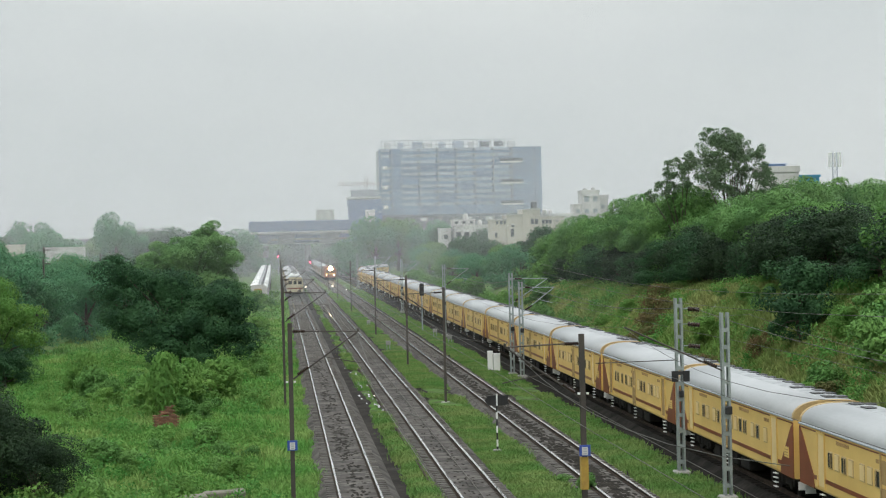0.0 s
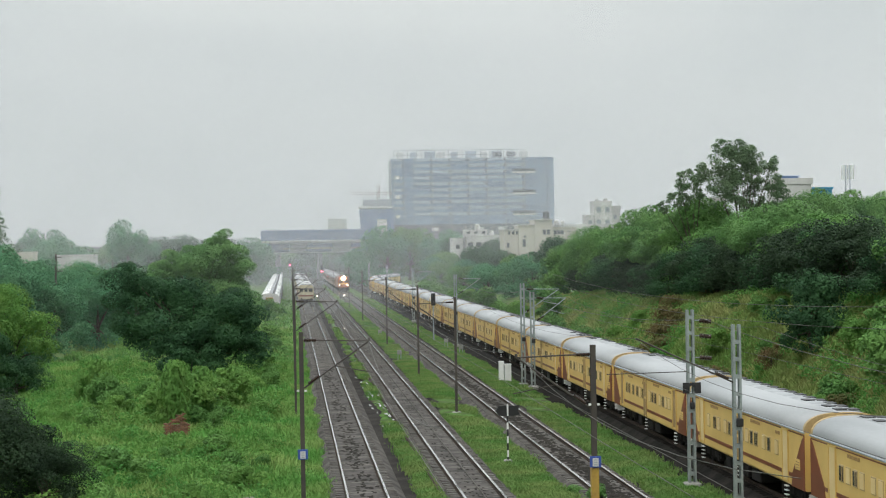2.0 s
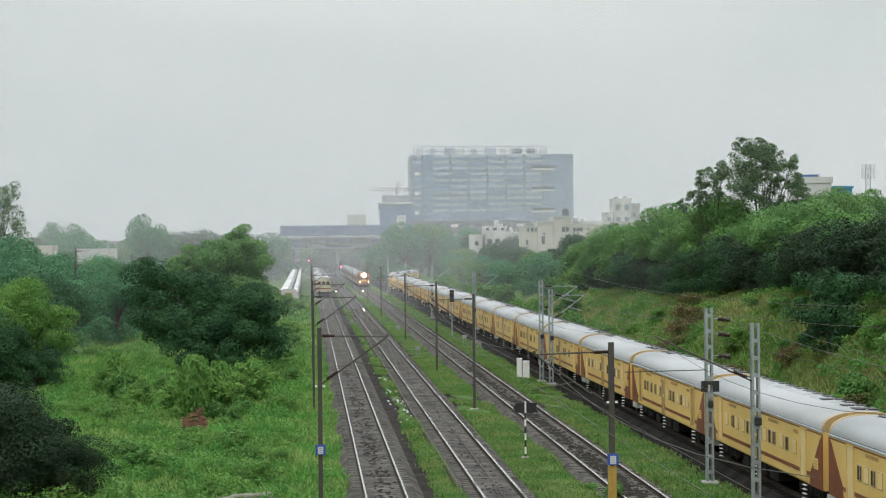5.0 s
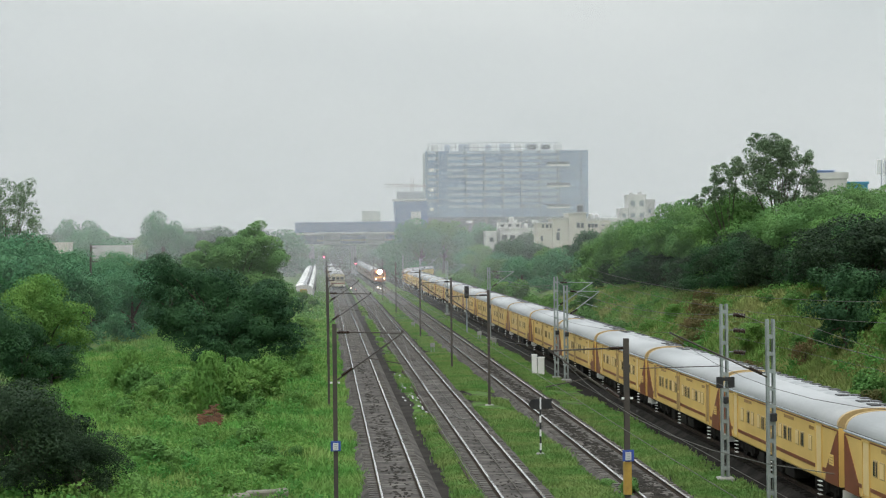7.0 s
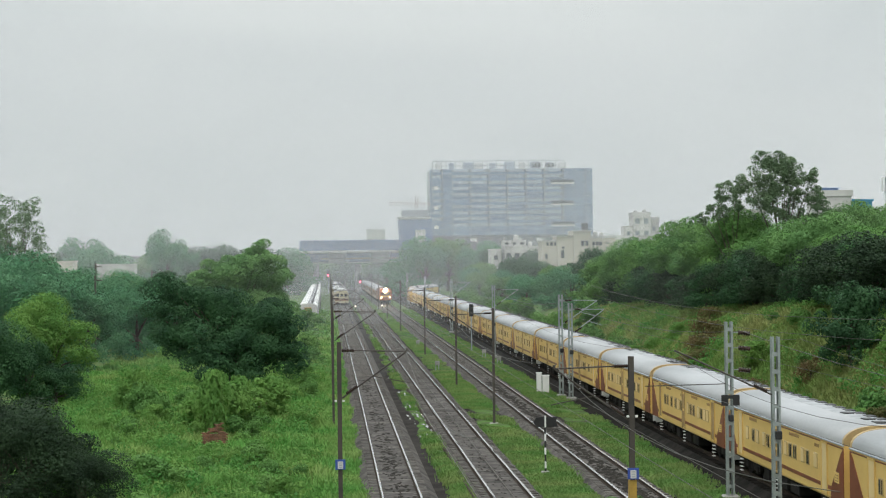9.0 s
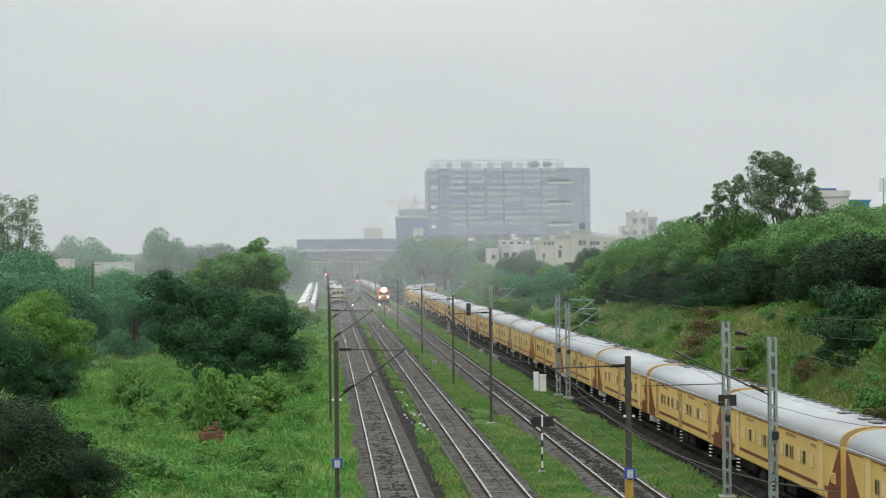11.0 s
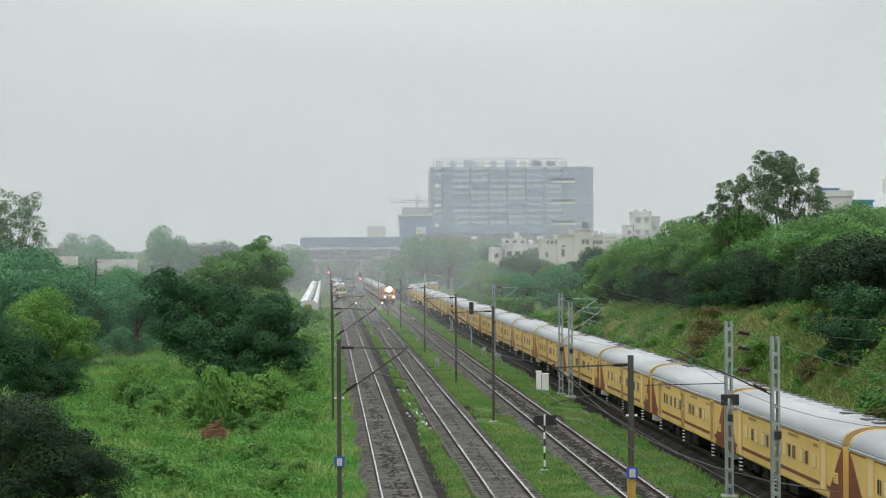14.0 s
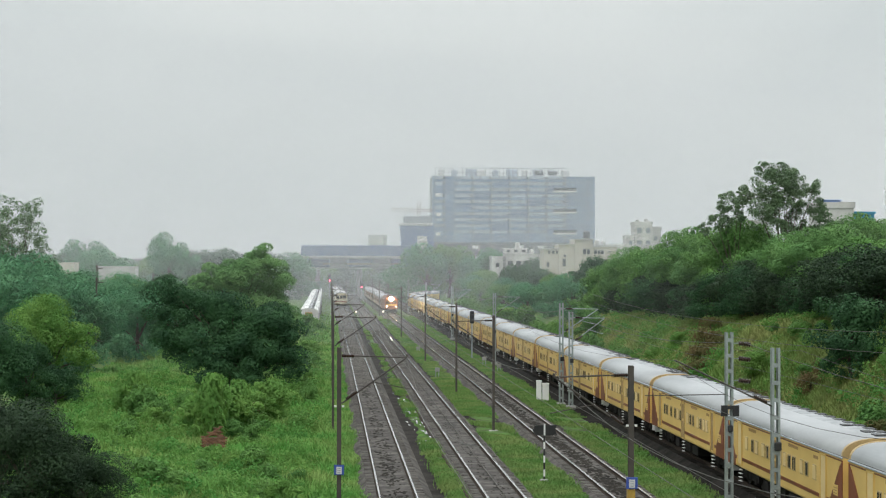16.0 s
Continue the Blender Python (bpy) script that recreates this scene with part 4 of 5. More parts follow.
# the dark tree in the meadow and the paler one behind it
DARK_LOBES = [(0, 0, 4.6, 2.6, 2.6, 2.2), (-5.2, 0.5, 9.0, 1.7, 1.9, 1.5), (-5.7, -0.6, 6.2, 1.7, 1.8, 1.5), (-3.0, 0.2, 7.4, 2.1, 2.3, 1.8), (0.3, 1.0, 6.4, 2.3, 2.5, 1.6),
              (3.0, 0.4, 5.6, 2.0, 2.3, 1.6), (-1.6, -1.5, 4.4, 2.4, 2.0, 1.8), (-5.0, -1.0, 3.9, 1.8, 1.8, 1.3), (1.3, -1.6, 3.6, 2.1, 2.0, 1.6), (4.4, -0.8, 4.2, 1.9, 2.0, 1.5),
              (5.2, -1.0, 2.6, 1.2, 1.4, 1.2), (-3.0, -1.6, 3.2, 1.5, 1.5, 1.0), (3.2, -1.2, 2.4, 1.4, 1.4, 1.1), (4.6, 0.5, 5.4, 1.2, 1.6, 1.0),
              (0.6, -2.2, 2.2, 1.8, 1.5, 1.2), (-1.3, -2.2, 2.2, 1.6, 1.4, 1.1)]
PALE_LOBES = [(0.2, 0, 8.0, 2.9, 2.8, 2.4), (1.8, 0, 12.0, 1.2, 1.2, 0.9), (-0.2, 0, 10.6, 1.8, 1.8, 1.4), (2.3, 0, 10.4, 1.6, 1.9, 1.4), (-2.4, 0, 9.2, 1.9, 2.0, 1.5),
              (3.4, 0, 8.4, 1.6, 1.8, 1.7), (-4.0, 0, 7.8, 1.5, 1.6, 1.4), (2.6, 0, 6.0, 2.0, 2.2, 2.0), (-2.0, 0, 6.0, 2.2, 2.2, 2.0), (4.0, 0, 5.4, 1.4, 1.6, 1.8)]
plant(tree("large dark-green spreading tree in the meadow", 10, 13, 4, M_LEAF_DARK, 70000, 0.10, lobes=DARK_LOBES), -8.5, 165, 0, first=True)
plant(tree("tall fresh-green tree behind the dark one", 13, 11, 9, M_LEAF_PALE, 50000, 0.11, lobes=PALE_LOBES), -9.2, 194, 0, first=True)
# stands along the meadow
KINDS = (("dense green broadleaf tree on the lineside", 11, 21, M_LEAF, 0.12, 12),
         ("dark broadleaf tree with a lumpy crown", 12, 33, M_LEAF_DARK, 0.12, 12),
         ("yellow-green broadleaf tree with a round crown", 10, 47, M_LEAF_YELLOW, 0.10, 11),
         ("green broadleaf tree with a wide uneven crown", 13, 58, M_LEAF, 0.12, 13),
         ("bluish-green broadleaf tree with a wide crown", 12, 71, M_LEAF_BLUE, 0.10, 12),
         ("high-crowned green tree over shade-dark undergrowth", 11, 83, M_LEAF, 0.44, 8),
         ("fresh green tree with a high round crown", 10, 97, M_LEAF_PALE, 0.42, 8),
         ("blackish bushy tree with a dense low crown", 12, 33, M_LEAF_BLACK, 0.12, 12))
grown = {}


def stand(k, x, y, h, turn, wide=1.0):
    """Plants a tree of one kind; the first of each kind is grown, the others are its copies."""
    far = 2 if y > 262 else 1 if h < 6.5 and y > 100 else 0
    first = (k, far) not in grown
    if first:
        label, w, seed, leaf, low, n = KINDS[k]
        grown[k, far] = tree(label, 10, w, seed, leaf, (30000, 15000, 6000)[far], (0.115, 0.15, 0.25)[far],
                             ("lineside trees", "small lineside trees", "distant trees")[far], low, n)
    plant(grown[k, far], x, y, turn, h / 10 * wide, h / 10, first=first)


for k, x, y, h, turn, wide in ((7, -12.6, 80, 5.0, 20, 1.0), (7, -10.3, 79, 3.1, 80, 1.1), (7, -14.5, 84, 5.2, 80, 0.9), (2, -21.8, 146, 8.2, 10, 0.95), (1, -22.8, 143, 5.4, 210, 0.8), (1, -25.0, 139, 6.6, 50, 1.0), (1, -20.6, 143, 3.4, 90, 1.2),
                               (4, -29.5, 190, 12.0, 0, 1.0), (4, -25.5, 196, 9.4, 70, 0.9), (4, -22.0, 216, 8.4, 70, 0.9), (4, -24.5, 235, 10.0, 130, 1.0), (4, -34, 205, 12.0, 100, 1.0), (1, -29.0, 225, 8.0, 160, 1.0),
                               (4, -19.0, 232, 9.0, 60, 1.0), (4, -31, 250, 10, 30, 1.0), (4, -40, 246, 14.0, 60, 0.9), (4, -17, 300, 9, 220, 1.0), (2, -12, 285, 7.5, 190, 0.8), (4, -15.5, 258, 9.4, 350, 1.0),
                               (4, -46, 290, 12, 200, 1.0), (4, -25, 320, 9.0, 80, 1.1), (4, -50, 350, 11, 40, 1.0), (1, -11, 248, 7, 15, 0.9), (0, -33, 330, 9.0, 140, 1.1),
                               (1, -22, 280, 9.0, 280, 1.0), (0, -41, 380, 9.5, 77, 1.1), (3, -12.5, 330, 7.5, 300, 0.9), (0, -20, 380, 9.5, 111, 1.1), (3, -30, 420, 9.5, 211, 1.1)):
    stand(k, x, y, h, turn, wide)


# the wooded bank behind the parked train: high crowns over undergrowth coloured as their shade
wood = random.Random(26)


def wood_top(x, y):
    """How high the crowns reach above the rails."""
    y = y * 40.0 / x
    return float(np.interp(y, [120, 136, 145, 163, 186, 218, 237, 260, 330, 420, 520], [13.0, 13.2, 13.3, 14.6, 14.6, 14.6, 13.9, 12.8, 10.6, 11.0, 11.5]))


def wood_tree(k, x, y, share=1.0, wide=1.0):
    foot = float(land(x, y))
    h = (wood_top(x, y) - foot) * share * 1.06
    stand(k, x, y, h, wood.uniform(0, 360), wide * max(1.0, 8.2 / h))


for i in range(16):
    y = 112 + i * 9.6 + wood.uniform(-1.5, 1.5)
    wood_tree((5, 6, 3, 5, 6)[i % 5], 40.6 + wood.uniform(-0.8, 1.8), y, (1.04, 0.86, 0.98, 0.90)[i % 4] * wood.uniform(0.96, 1.03))
for i in range(13):
    y = 120 + i * 11.0 + wood.uniform(-2, 2)
    wood_tree((6, 5, 0)[i % 3], 47.0 + wood.uniform(-1.5, 2.5), y, wood.uniform(0.88, 1.0))
# blackish small trees put the shade below the crowns into leaf colour
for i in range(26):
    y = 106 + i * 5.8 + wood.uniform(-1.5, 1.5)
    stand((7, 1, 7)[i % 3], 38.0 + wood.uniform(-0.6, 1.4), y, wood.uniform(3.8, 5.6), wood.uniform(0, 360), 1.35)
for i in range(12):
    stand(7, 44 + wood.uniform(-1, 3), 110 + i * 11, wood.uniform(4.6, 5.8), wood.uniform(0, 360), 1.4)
for x, y, h in ((41.0, 167, 5.6), (42.6, 170, 6.0), (37.6, 168, 5.0), (39.4, 173, 6.0)):
    stand(1, x, y, h, x * 31 % 360, 1.1)
for k, x, y, h, turn, wide in ((0, 38, 266, 8.0, 220, 0.9), (4, 35.5, 276, 6.6, 35, 1.0), (1, 40, 285, 8.4, 175, 0.9), (4, 35, 296, 5.6, 60, 1.1), (0, 38, 312, 6.8, 85, 1.0),
                               (4, 34, 325, 5.8, 12, 1.1), (4, 36, 345, 5.8, 130, 1.2), (1, 40, 362, 8.0, 225, 1.0), (0, 34, 372, 5.8, 99, 1.1), (4, 37, 395, 6.4, 145, 1.1),
                               (1, 41, 415, 9.0, 22, 1.0), (0, 34, 425, 6.6, 268, 1.1), (1, 45, 440, 9.0, 180, 1.0), (4, 36, 452, 7.4, 92, 1.1), (0, 40, 480, 9, 42, 1.2),
                               (4, 38, 500, 8, 302, 1.1), (1, 47, 540, 12.5, 112, 1.0), (0, 50, 585, 14.5, 202, 0.9), (4, 44, 600, 15.5, 72, 1.0), (1, 52, 470, 11, 33, 1.0),
                               (1, 60, 520, 12, 250, 1.1), (4, 29.5, 580, 18.0, 12, 0.95), (0, 36.5, 584, 17.0, 122, 0.95), (4, 45.5, 576, 15.2, 232, 1.0), (4, 23, 592, 12.0, 50, 1.0), (4, 50, 640, 15, 232, 1.1),
                               (1, 58, 190, 8, 140, 1.1), (0, 58, 220, 11.4, 20, 1.0), (0, 61.5, 215, 12.8, 0, 0.8), (6, 63.5, 224, 12.2, 90, 0.9), (5, 68.8, 226, 12.8, 200, 0.9), (0, 74, 227, 13.0, 20, 0.9), (3, 57, 165, 7.4, 80, 1.0), (1, 66, 190, 8.5, 55, 1.0), (0, 54, 240, 8.5, 310, 1.0), (6, 52, 145, 6.4, 310, 1.0), (0, 56, 150, 6.6, 200, 1.0)):
    stand(k, x, y, h, turn, wide)
# far hazy belt across the plain
far_rng = random.Random(5)
for i in range(34):
    stand(far_rng.choice((0, 1, 4)), -128 + i * 3.45 + far_rng.uniform(-2, 2), far_rng.uniform(520, 690), far_rng.uniform(12.5, 16.0), far_rng.uniform(0, 360), far_rng.uniform(0.9, 1.2))
for i in range(14):
    stand(far_rng.choice((0, 1, 4)), -28 + i * 5.6, far_rng.uniform(718, 742), far_rng.uniform(10.5, 13.0), far_rng.uniform(0, 360), 1.3)
for x, y, h in ((-47.5, 555, 20.5), (-42, 560, 16.5), (-74, 590, 18.5), (-80, 596, 19.5)):
    stand(4, x, y, h, x * 7 % 360, 0.6)
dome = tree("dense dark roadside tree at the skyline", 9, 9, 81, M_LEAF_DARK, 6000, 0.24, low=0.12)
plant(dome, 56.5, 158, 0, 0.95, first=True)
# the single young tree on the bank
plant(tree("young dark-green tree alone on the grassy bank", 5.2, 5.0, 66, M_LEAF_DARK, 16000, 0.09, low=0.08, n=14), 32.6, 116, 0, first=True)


def gum(label, h, w, seed, x, y, count, airy):
    """A tall open-crowned tree with tufts at the limb ends."""
    rng = random.Random(seed)
    t = thing("tree", label, "tree", "tall open trees")
    lobes = []
    for i in range(28):
        a = i * 2.4 + rng.uniform(-0.3, 0.3)
        z = 0.45 + 0.52 * i / 28 + rng.uniform(-0.03, 0.03)
        reach = w * 0.36 * math.sqrt(rng.uniform(0.1, 1)) * (1.15 - 1.5 * abs(z - 0.64))
        s = rng.uniform(0.11, 0.17) * w
        lobes.append((math.cos(a) * reach, math.sin(a) * reach, h * z, s, s, s * 1.1))
    part("trunk", trunk_mesh(rng, h, lobes, 0.016 * h), None, t)
    part("crown", leaf_cloud("crown", lobes, count, 0.13, M_LEAF_GUM, seed, 0.2, 10, 1.15, airy), None, t)
    plant(t, x, y, 0, first=True)


def shaped_gum(label, base, crowns, seed, count, airy):
    """A eucalyptus whose tufts (x, height, reach) hang where its limbs end."""
    rng = random.Random(seed)
    t = thing("tree", label, "tree", "tall open trees")
    foot = float(land(*base))
    lobes = [(x * 1.058 - base[0], rng.uniform(-1.2, 1.2), 10.72 + (z - 10.72) * 1.058 - foot, r, r, r * 1.1) for x, z, r in crowns]
    part("trunk", trunk_mesh(rng, max(l[2] for l in lobes), lobes, 0.2), None, t)
    part("crown", leaf_cloud("crown", lobes, count, 0.10, M_LEAF_GUM, seed, 0.15, 12, 1.0, airy), None, t)
    plant(t, *base, 0, first=True)


shaped_gum("tall grey-green eucalyptus with an open crown on the bank", (44.4, 182),
           ((39.6, 19.7, 0.8), (41.2, 19.6, 1.3), (42.3, 19.0, 1.1), (43.3, 18.9, 1.2), (40.4, 18.3, 1.6), (44.5, 18.2, 0.9), (42.6, 17.9, 1.2), (39.1, 17.1, 1.5),
            (40.8, 16.9, 1.5), (42.0, 17.2, 0.9), (43.2, 17.2, 0.9), (44.7, 17.0, 1.0), (39.4, 15.8, 1.5), (41.0, 15.5, 1.5), (43.4, 15.9, 1.0), (45.0, 16.1, 1.0),
            (45.3, 15.0, 1.4), (43.8, 14.8, 1.4), (42.3, 14.4, 1.3), (46.1, 14.5, 1.1)), 14, 21000, 0.33)
shaped_gum("smaller wispy eucalyptus beside the tall one", (39.8, 184),
           ((37.3, 17.1, 0.9), (37.6, 16.0, 1.0), (36.6, 16.2, 0.8), (35.8, 15.0, 0.8), (35.0, 14.4, 0.6), (38.3, 17.6, 0.8), (37.0, 14.8, 0.9)), 15, 4600, 0.30)
plant(tree("broad grey-green tree under the tall eucalyptus", 9.5, 8, 19, M_LEAF_GUM, 16000, 0.11, low=0.3), 45.2, 170, 0, first=True)
gum("tall open-crowned tree at the meadow edge", 19.4, 12.5, 23, -41.2, 248, 13000, 0.30)
# bushes in the meadow, on the bank and along the train
bush = tree("leafy green bush among tall grass", 2.2, 2.8, 91, M_LEAF, 3000, 0.10, "meadow bushes", low=0.1, n=8, name="bush")
bush_y = tree("pale yellow-green bush among tall grass", 2.2, 2.8, 92, M_LEAF_YELLOW, 3000, 0.10, "meadow bushes", low=0.1, n=8, name="bush")
bush_b = tree("withered brownish shrub among bank grass", 2.0, 3.0, 93, M_LEAF_BROWN, 2200, 0.08, "withered shrubs", low=0.1, n=7, name="bush")
b_rng = random.Random(12)
b_first = {0: True, 1: True, 2: True}


def shrub(k, x, y, s):
    plant((bush, bush_y, bush_b)[k], x, y, b_rng.uniform(0, 360), s, s * b_rng.uniform(0.7, 1.1), 0.1, b_first[k])
    b_first[k] = False


for k, x, y, s in ((1, -7.4, 120, 1.5), (1, -8.6, 124, 1.2), (1, -6.2, 124, 1.35), (0, -5.4, 121, 0.9), (2, -5.6, 128, 0.9), (1, -4.6, 131, 1.3), (1, -5.2, 129, 1.1),
                   (0, -12.8, 130, 1.0), (1, -14.0, 134, 1.0), (0, -11.6, 128, 0.8), (0, -3.0, 96, 0.6), (0, -4.4, 100, 0.8), (1, -2.2, 88, 0.6), (0, -8.8, 92, 0.9),
                   (0, -1.8, 150, 0.8), (0, -2.6, 176, 1.0), (0, -2.2, 205, 1.1), (1, -2.9, 230, 1.3), (0, -3.5, 262, 0.9), (0, -3.2, 290, 0.8), (0, -5.0, 322, 1.5), (1, -3.4, 324, 1.3), (0, -2.1, 323, 1.35), (0, -4.2, 320, 1.2), (0, -2.6, 318, 1.1),
                   (2, 30.4, 152, 1.0), (2, 31.2, 155, 1.3), (2, 29.6, 149, 0.8), (2, 29.5, 130, 0.9), (2, 28.2, 106, 0.8), (2, 28.8, 98, 0.8), (2, 31.5, 122, 0.8),
                   (0, 29.4, 99, 1.1), (0, 30.6, 94, 1.3), (0, 31.8, 97, 1.4), (1, 33.8, 102, 1.2), (0, 34.6, 106, 1.2), (0, 28.4, 120, 0.8), (1, 31.2, 136, 0.9),
                   (0, 29.8, 190, 1.2), (0, 28.6, 205, 1.3), (0, 30.5, 222, 1.6), (1, 28.8, 240, 1.5), (0, 29.5, 262, 1.7), (0, 28.9, 285, 1.8), (1, 29.2, 310, 1.9), (0, 29.6, 340, 2.0),
                   (0, 29.3, 370, 2.1), (0, 29.0, 400, 2.2), (0, 13.0, 80.5, 0.42), (0, 12.6, 84, 0.4), (0, 37.5, 112, 0.8)):
    shrub(k, x, y, s)
for sx, sy, ss, sh in ((-7.3, 117, 1.0, 1.9), (-6.1, 121, 0.9, 1.6), (-13.6, 131, 0.9, 1.5)):
    plant(bush_y, sx, sy, sx * 40, ss, sh, 0.1)
for i in range(70):
    shrub(b_rng.choice((0, 1, 0, 1)), b_rng.uniform(-15, -1.6), b_rng.uniform(76, 168), b_rng.uniform(0.25, 0.75))
for i in range(44):
    shrub(b_rng.choice((0, 1, 1, 2, 0, 1)), b_rng.uniform(27.5, 38), b_rng.uniform(84, 190), b_rng.uniform(0.35, 0.9))


def grass(name, label, material, spots, height, width, seed, blades=4, base=None):
    """Tufts of bent blades; spots are x, y arrays."""
    rng = np.random.default_rng(seed)
    x = np.repeat(spots[0], blades) + rng.normal(scale=0.12, size=len(spots[0]) * blades)
    y = np.repeat(spots[1], blades) + rng.normal(scale=0.12, size=len(spots[0]) * blades)
    z = land(x, y) - 0.04 if base is None else np.full(len(x), base)
    n = len(x)
    a = rng.uniform(0, 6.283, n)
    h = height * rng.uniform(0.45, 1.25, n) * (0.75 + 0.35 * np.sin(x * 0.9) * np.sin(y * 0.37))
    w = width * rng.uniform(0.6, 1.3, n)
    lean = rng.uniform(0.15, 0.75, n) * h
    dx, dy = np.cos(a), np.sin(a)
    base = np.stack([x, y, z], 1)
    side = np.stack([-dy * w, dx * w, np.zeros(n)], 1)
    mid = base + np.stack([dx * lean * 0.35, dy * lean * 0.35, h * 0.62], 1)
    tip = base + np.stack([dx * lean, dy * lean, h], 1)
    v = np.stack([base - side, base + side, mid + side * 0.8, mid - side * 0.8, tip], 1).reshape(-1, 3)
    i = np.arange(n) * 5
    f4 = np.stack([i, i + 1, i + 2, i + 3], 1).tolist()
    f3 = np.stack([i + 3, i + 2, i + 4], 1).tolist()
    return tagged(new(name, raw(name, v.tolist(), f4 + f3, material)), label, "grass", kind="stuff")


g = np.random.default_rng(3)


def weeds(name, label, material, n, x0, x1, y0, y1, count, size, seed, high=0.45):
    """Low cushions of broad-leaved weeds."""
    rng = np.random.default_rng(seed)
    x, y = rng.uniform(x0, x1, n), y0 + (y1 - y0) * rng.random(n) ** 1.7
    r = rng.uniform(0.4, 1.25, n)
    lobes = np.stack([x, y, land(x, y) + high * 0.4, r, r, high * rng.uniform(0.5, 1.4, n)], 1)
    return tagged(new(name, leaf_cloud(name, lobes, count, size, material, seed, 0.05, 7)), label, "weeds", kind="stuff")


weeds("meadow_weeds", "broad-leaved green weeds in the meadow", M_LEAF_YELLOW, 420, -20, -0.8, 72, 190, 62000, 0.09, 41, 0.65)
weeds("meadow_weeds", "deep green weeds in the meadow", M_WEED, 420, -20, -0.6, 72, 230, 62000, 0.09, 42, 0.65)
weeds("bank_weeds", "yellow-green scrub on the bank", M_LEAF_YELLOW, 260, 26.5, 39, 80, 220, 40000, 0.095, 43, 0.6)
weeds("bank_weeds", "green creepers on the bank", M_WEED, 220, 26.5, 39, 80, 240, 34000, 0.095, 44, 0.6)


def spread(n, x0, x1, y0, y1, skew=1.6):
    return g.uniform(x0, x1, n), y0 + (y1 - y0) * g.random(n) ** skew


def strip(n, centre, half, y0, y1, skew, patchy=0.0):
    x, y = centre + g.normal(scale=half * 0.5, size=n), y0 + (y1 - y0) * g.random(n) ** skew
    keep = np.abs(x - centre) < half * np.interp(y, [95, 210], [1.0, 0.62])
    if patchy:
        keep &= (np.sin(y * 0.21 + 2) + np.sin(y * 0.083) + 0.8 * np.sin(y * 0.5 + x)) > -1.2 + patchy
    return x[keep], y[keep]


grass("meadow_grass", "tall lush monsoon grass on the meadow", M_GRASS, spread(36000, -24, 0.0, 70, 260, 2.0), 0.75, 0.05, 1, 5)
grass("far_meadow_grass", "tall grass along the far line", M_GRASS, spread(7000, -10, 0.6, 200, 420, 1.2), 0.9, 0.12, 2)
grass("bank_grass", "rough yellow-green grass on the bank", M_BANKGRASS, spread(46000, 25.4, 40, 78, 270, 1.7), 0.65, 0.06, 4, 5)
grass("verge_grass", "short patchy grass between the tracks", M_VERGE, strip(11000, 6.35, 0.85, 62, 330, 1.7, 0.7), 0.30, 0.034, 5, 6, -0.44)
grass("verge_grass", "short bright grass between the tracks", M_VERGE, strip(26000, 11.2, 1.6, 62, 400, 1.7, -0.2), 0.24, 0.034, 6, 6, -0.42)
grass("verge_grass", "short bright grass beside the parked train", M_VERGE, strip(30000, 17.25, 1.75, 62, 430, 1.7, -0.4), 0.24, 0.034, 7, 6, -0.42)
grass("verge_grass", "short bright grass at the ballast edge", M_GRASS, strip(16000, 0.3, 1.5, 62, 380, 1.7), 0.42, 0.04, 8, 6, -0.55)


def verge_turf(x, w, near, far, seed):
    """A low uneven turf cushion between two ballast shoulders."""
    rng = random.Random(seed)
    n = int((far - near) / 1.5)
    vs, fs = [], []
    for i in range(n + 1):
        y = near + (far - near) * i / n
        k = float(np.interp(y, [95, 210], [1.0, 0.62]))
        l = k * w * (0.85 + 0.3 * math.sin(y * 0.31 + seed) * math.sin(y * 0.083)) + rng.uniform(-0.22, 0.22)
        r = k * w * (0.85 + 0.3 * math.sin(y * 0.27 + seed * 2) * math.sin(y * 0.11)) + rng.uniform(-0.22, 0.22)
        for q, z in ((-l, -0.62), (-l * 0.8, -0.46), (0, -0.40 + rng.uniform(-0.05, 0.05)), (r * 0.8, -0.46), (r, -0.62)):
            vs.append((x + bend(y) + q, y, z))
        if i:
            b = i * 5
            fs += [(b - 5 + k, b - 4 + k, b + 1 + k, b + k) for k in range(4)]
    me = raw("verge", vs, fs, M_TURF)
    me.shade_smooth()
    tagged(new("verge", me), "green turf strip between the ballast shoulders", "verge", kind="structure")


verge_turf(11.2, 1.5, 55, 620, 3)
verge_turf(17.25, 1.7, 55, 620, 4)
verge_turf(6.3, 0.7, 60, 620, 5)


# ---- rubble in the meadow ----
def rubble(x, y):
    t = thing("concrete_ruin", "broken mossy concrete slabs in the grass", "rubble")
    t.location = (x, y, float(land(x, y)))
    for dx, dy, sx, sy, sz, tr in ((-0.8, 0, 1.1, 0.7, 0.8, 10), (0.3, 0.5, 1.6, 0.5, 0.9, -8), (1.1, -0.1, 0.5, 0.9, 1.0, 4), (-0.1, -0.5, 0.8, 0.6, 0.5, 24)):
        bm = bmesh.new()
        box(bm, 0, 0, 0, sx, sy, sz, 0.06)
        p = part("slab", bm, M_RUIN, t)
        p.location, p.rotation_euler = (dx, dy, sz * 0.4), (0.06, -0.05, radians(tr))


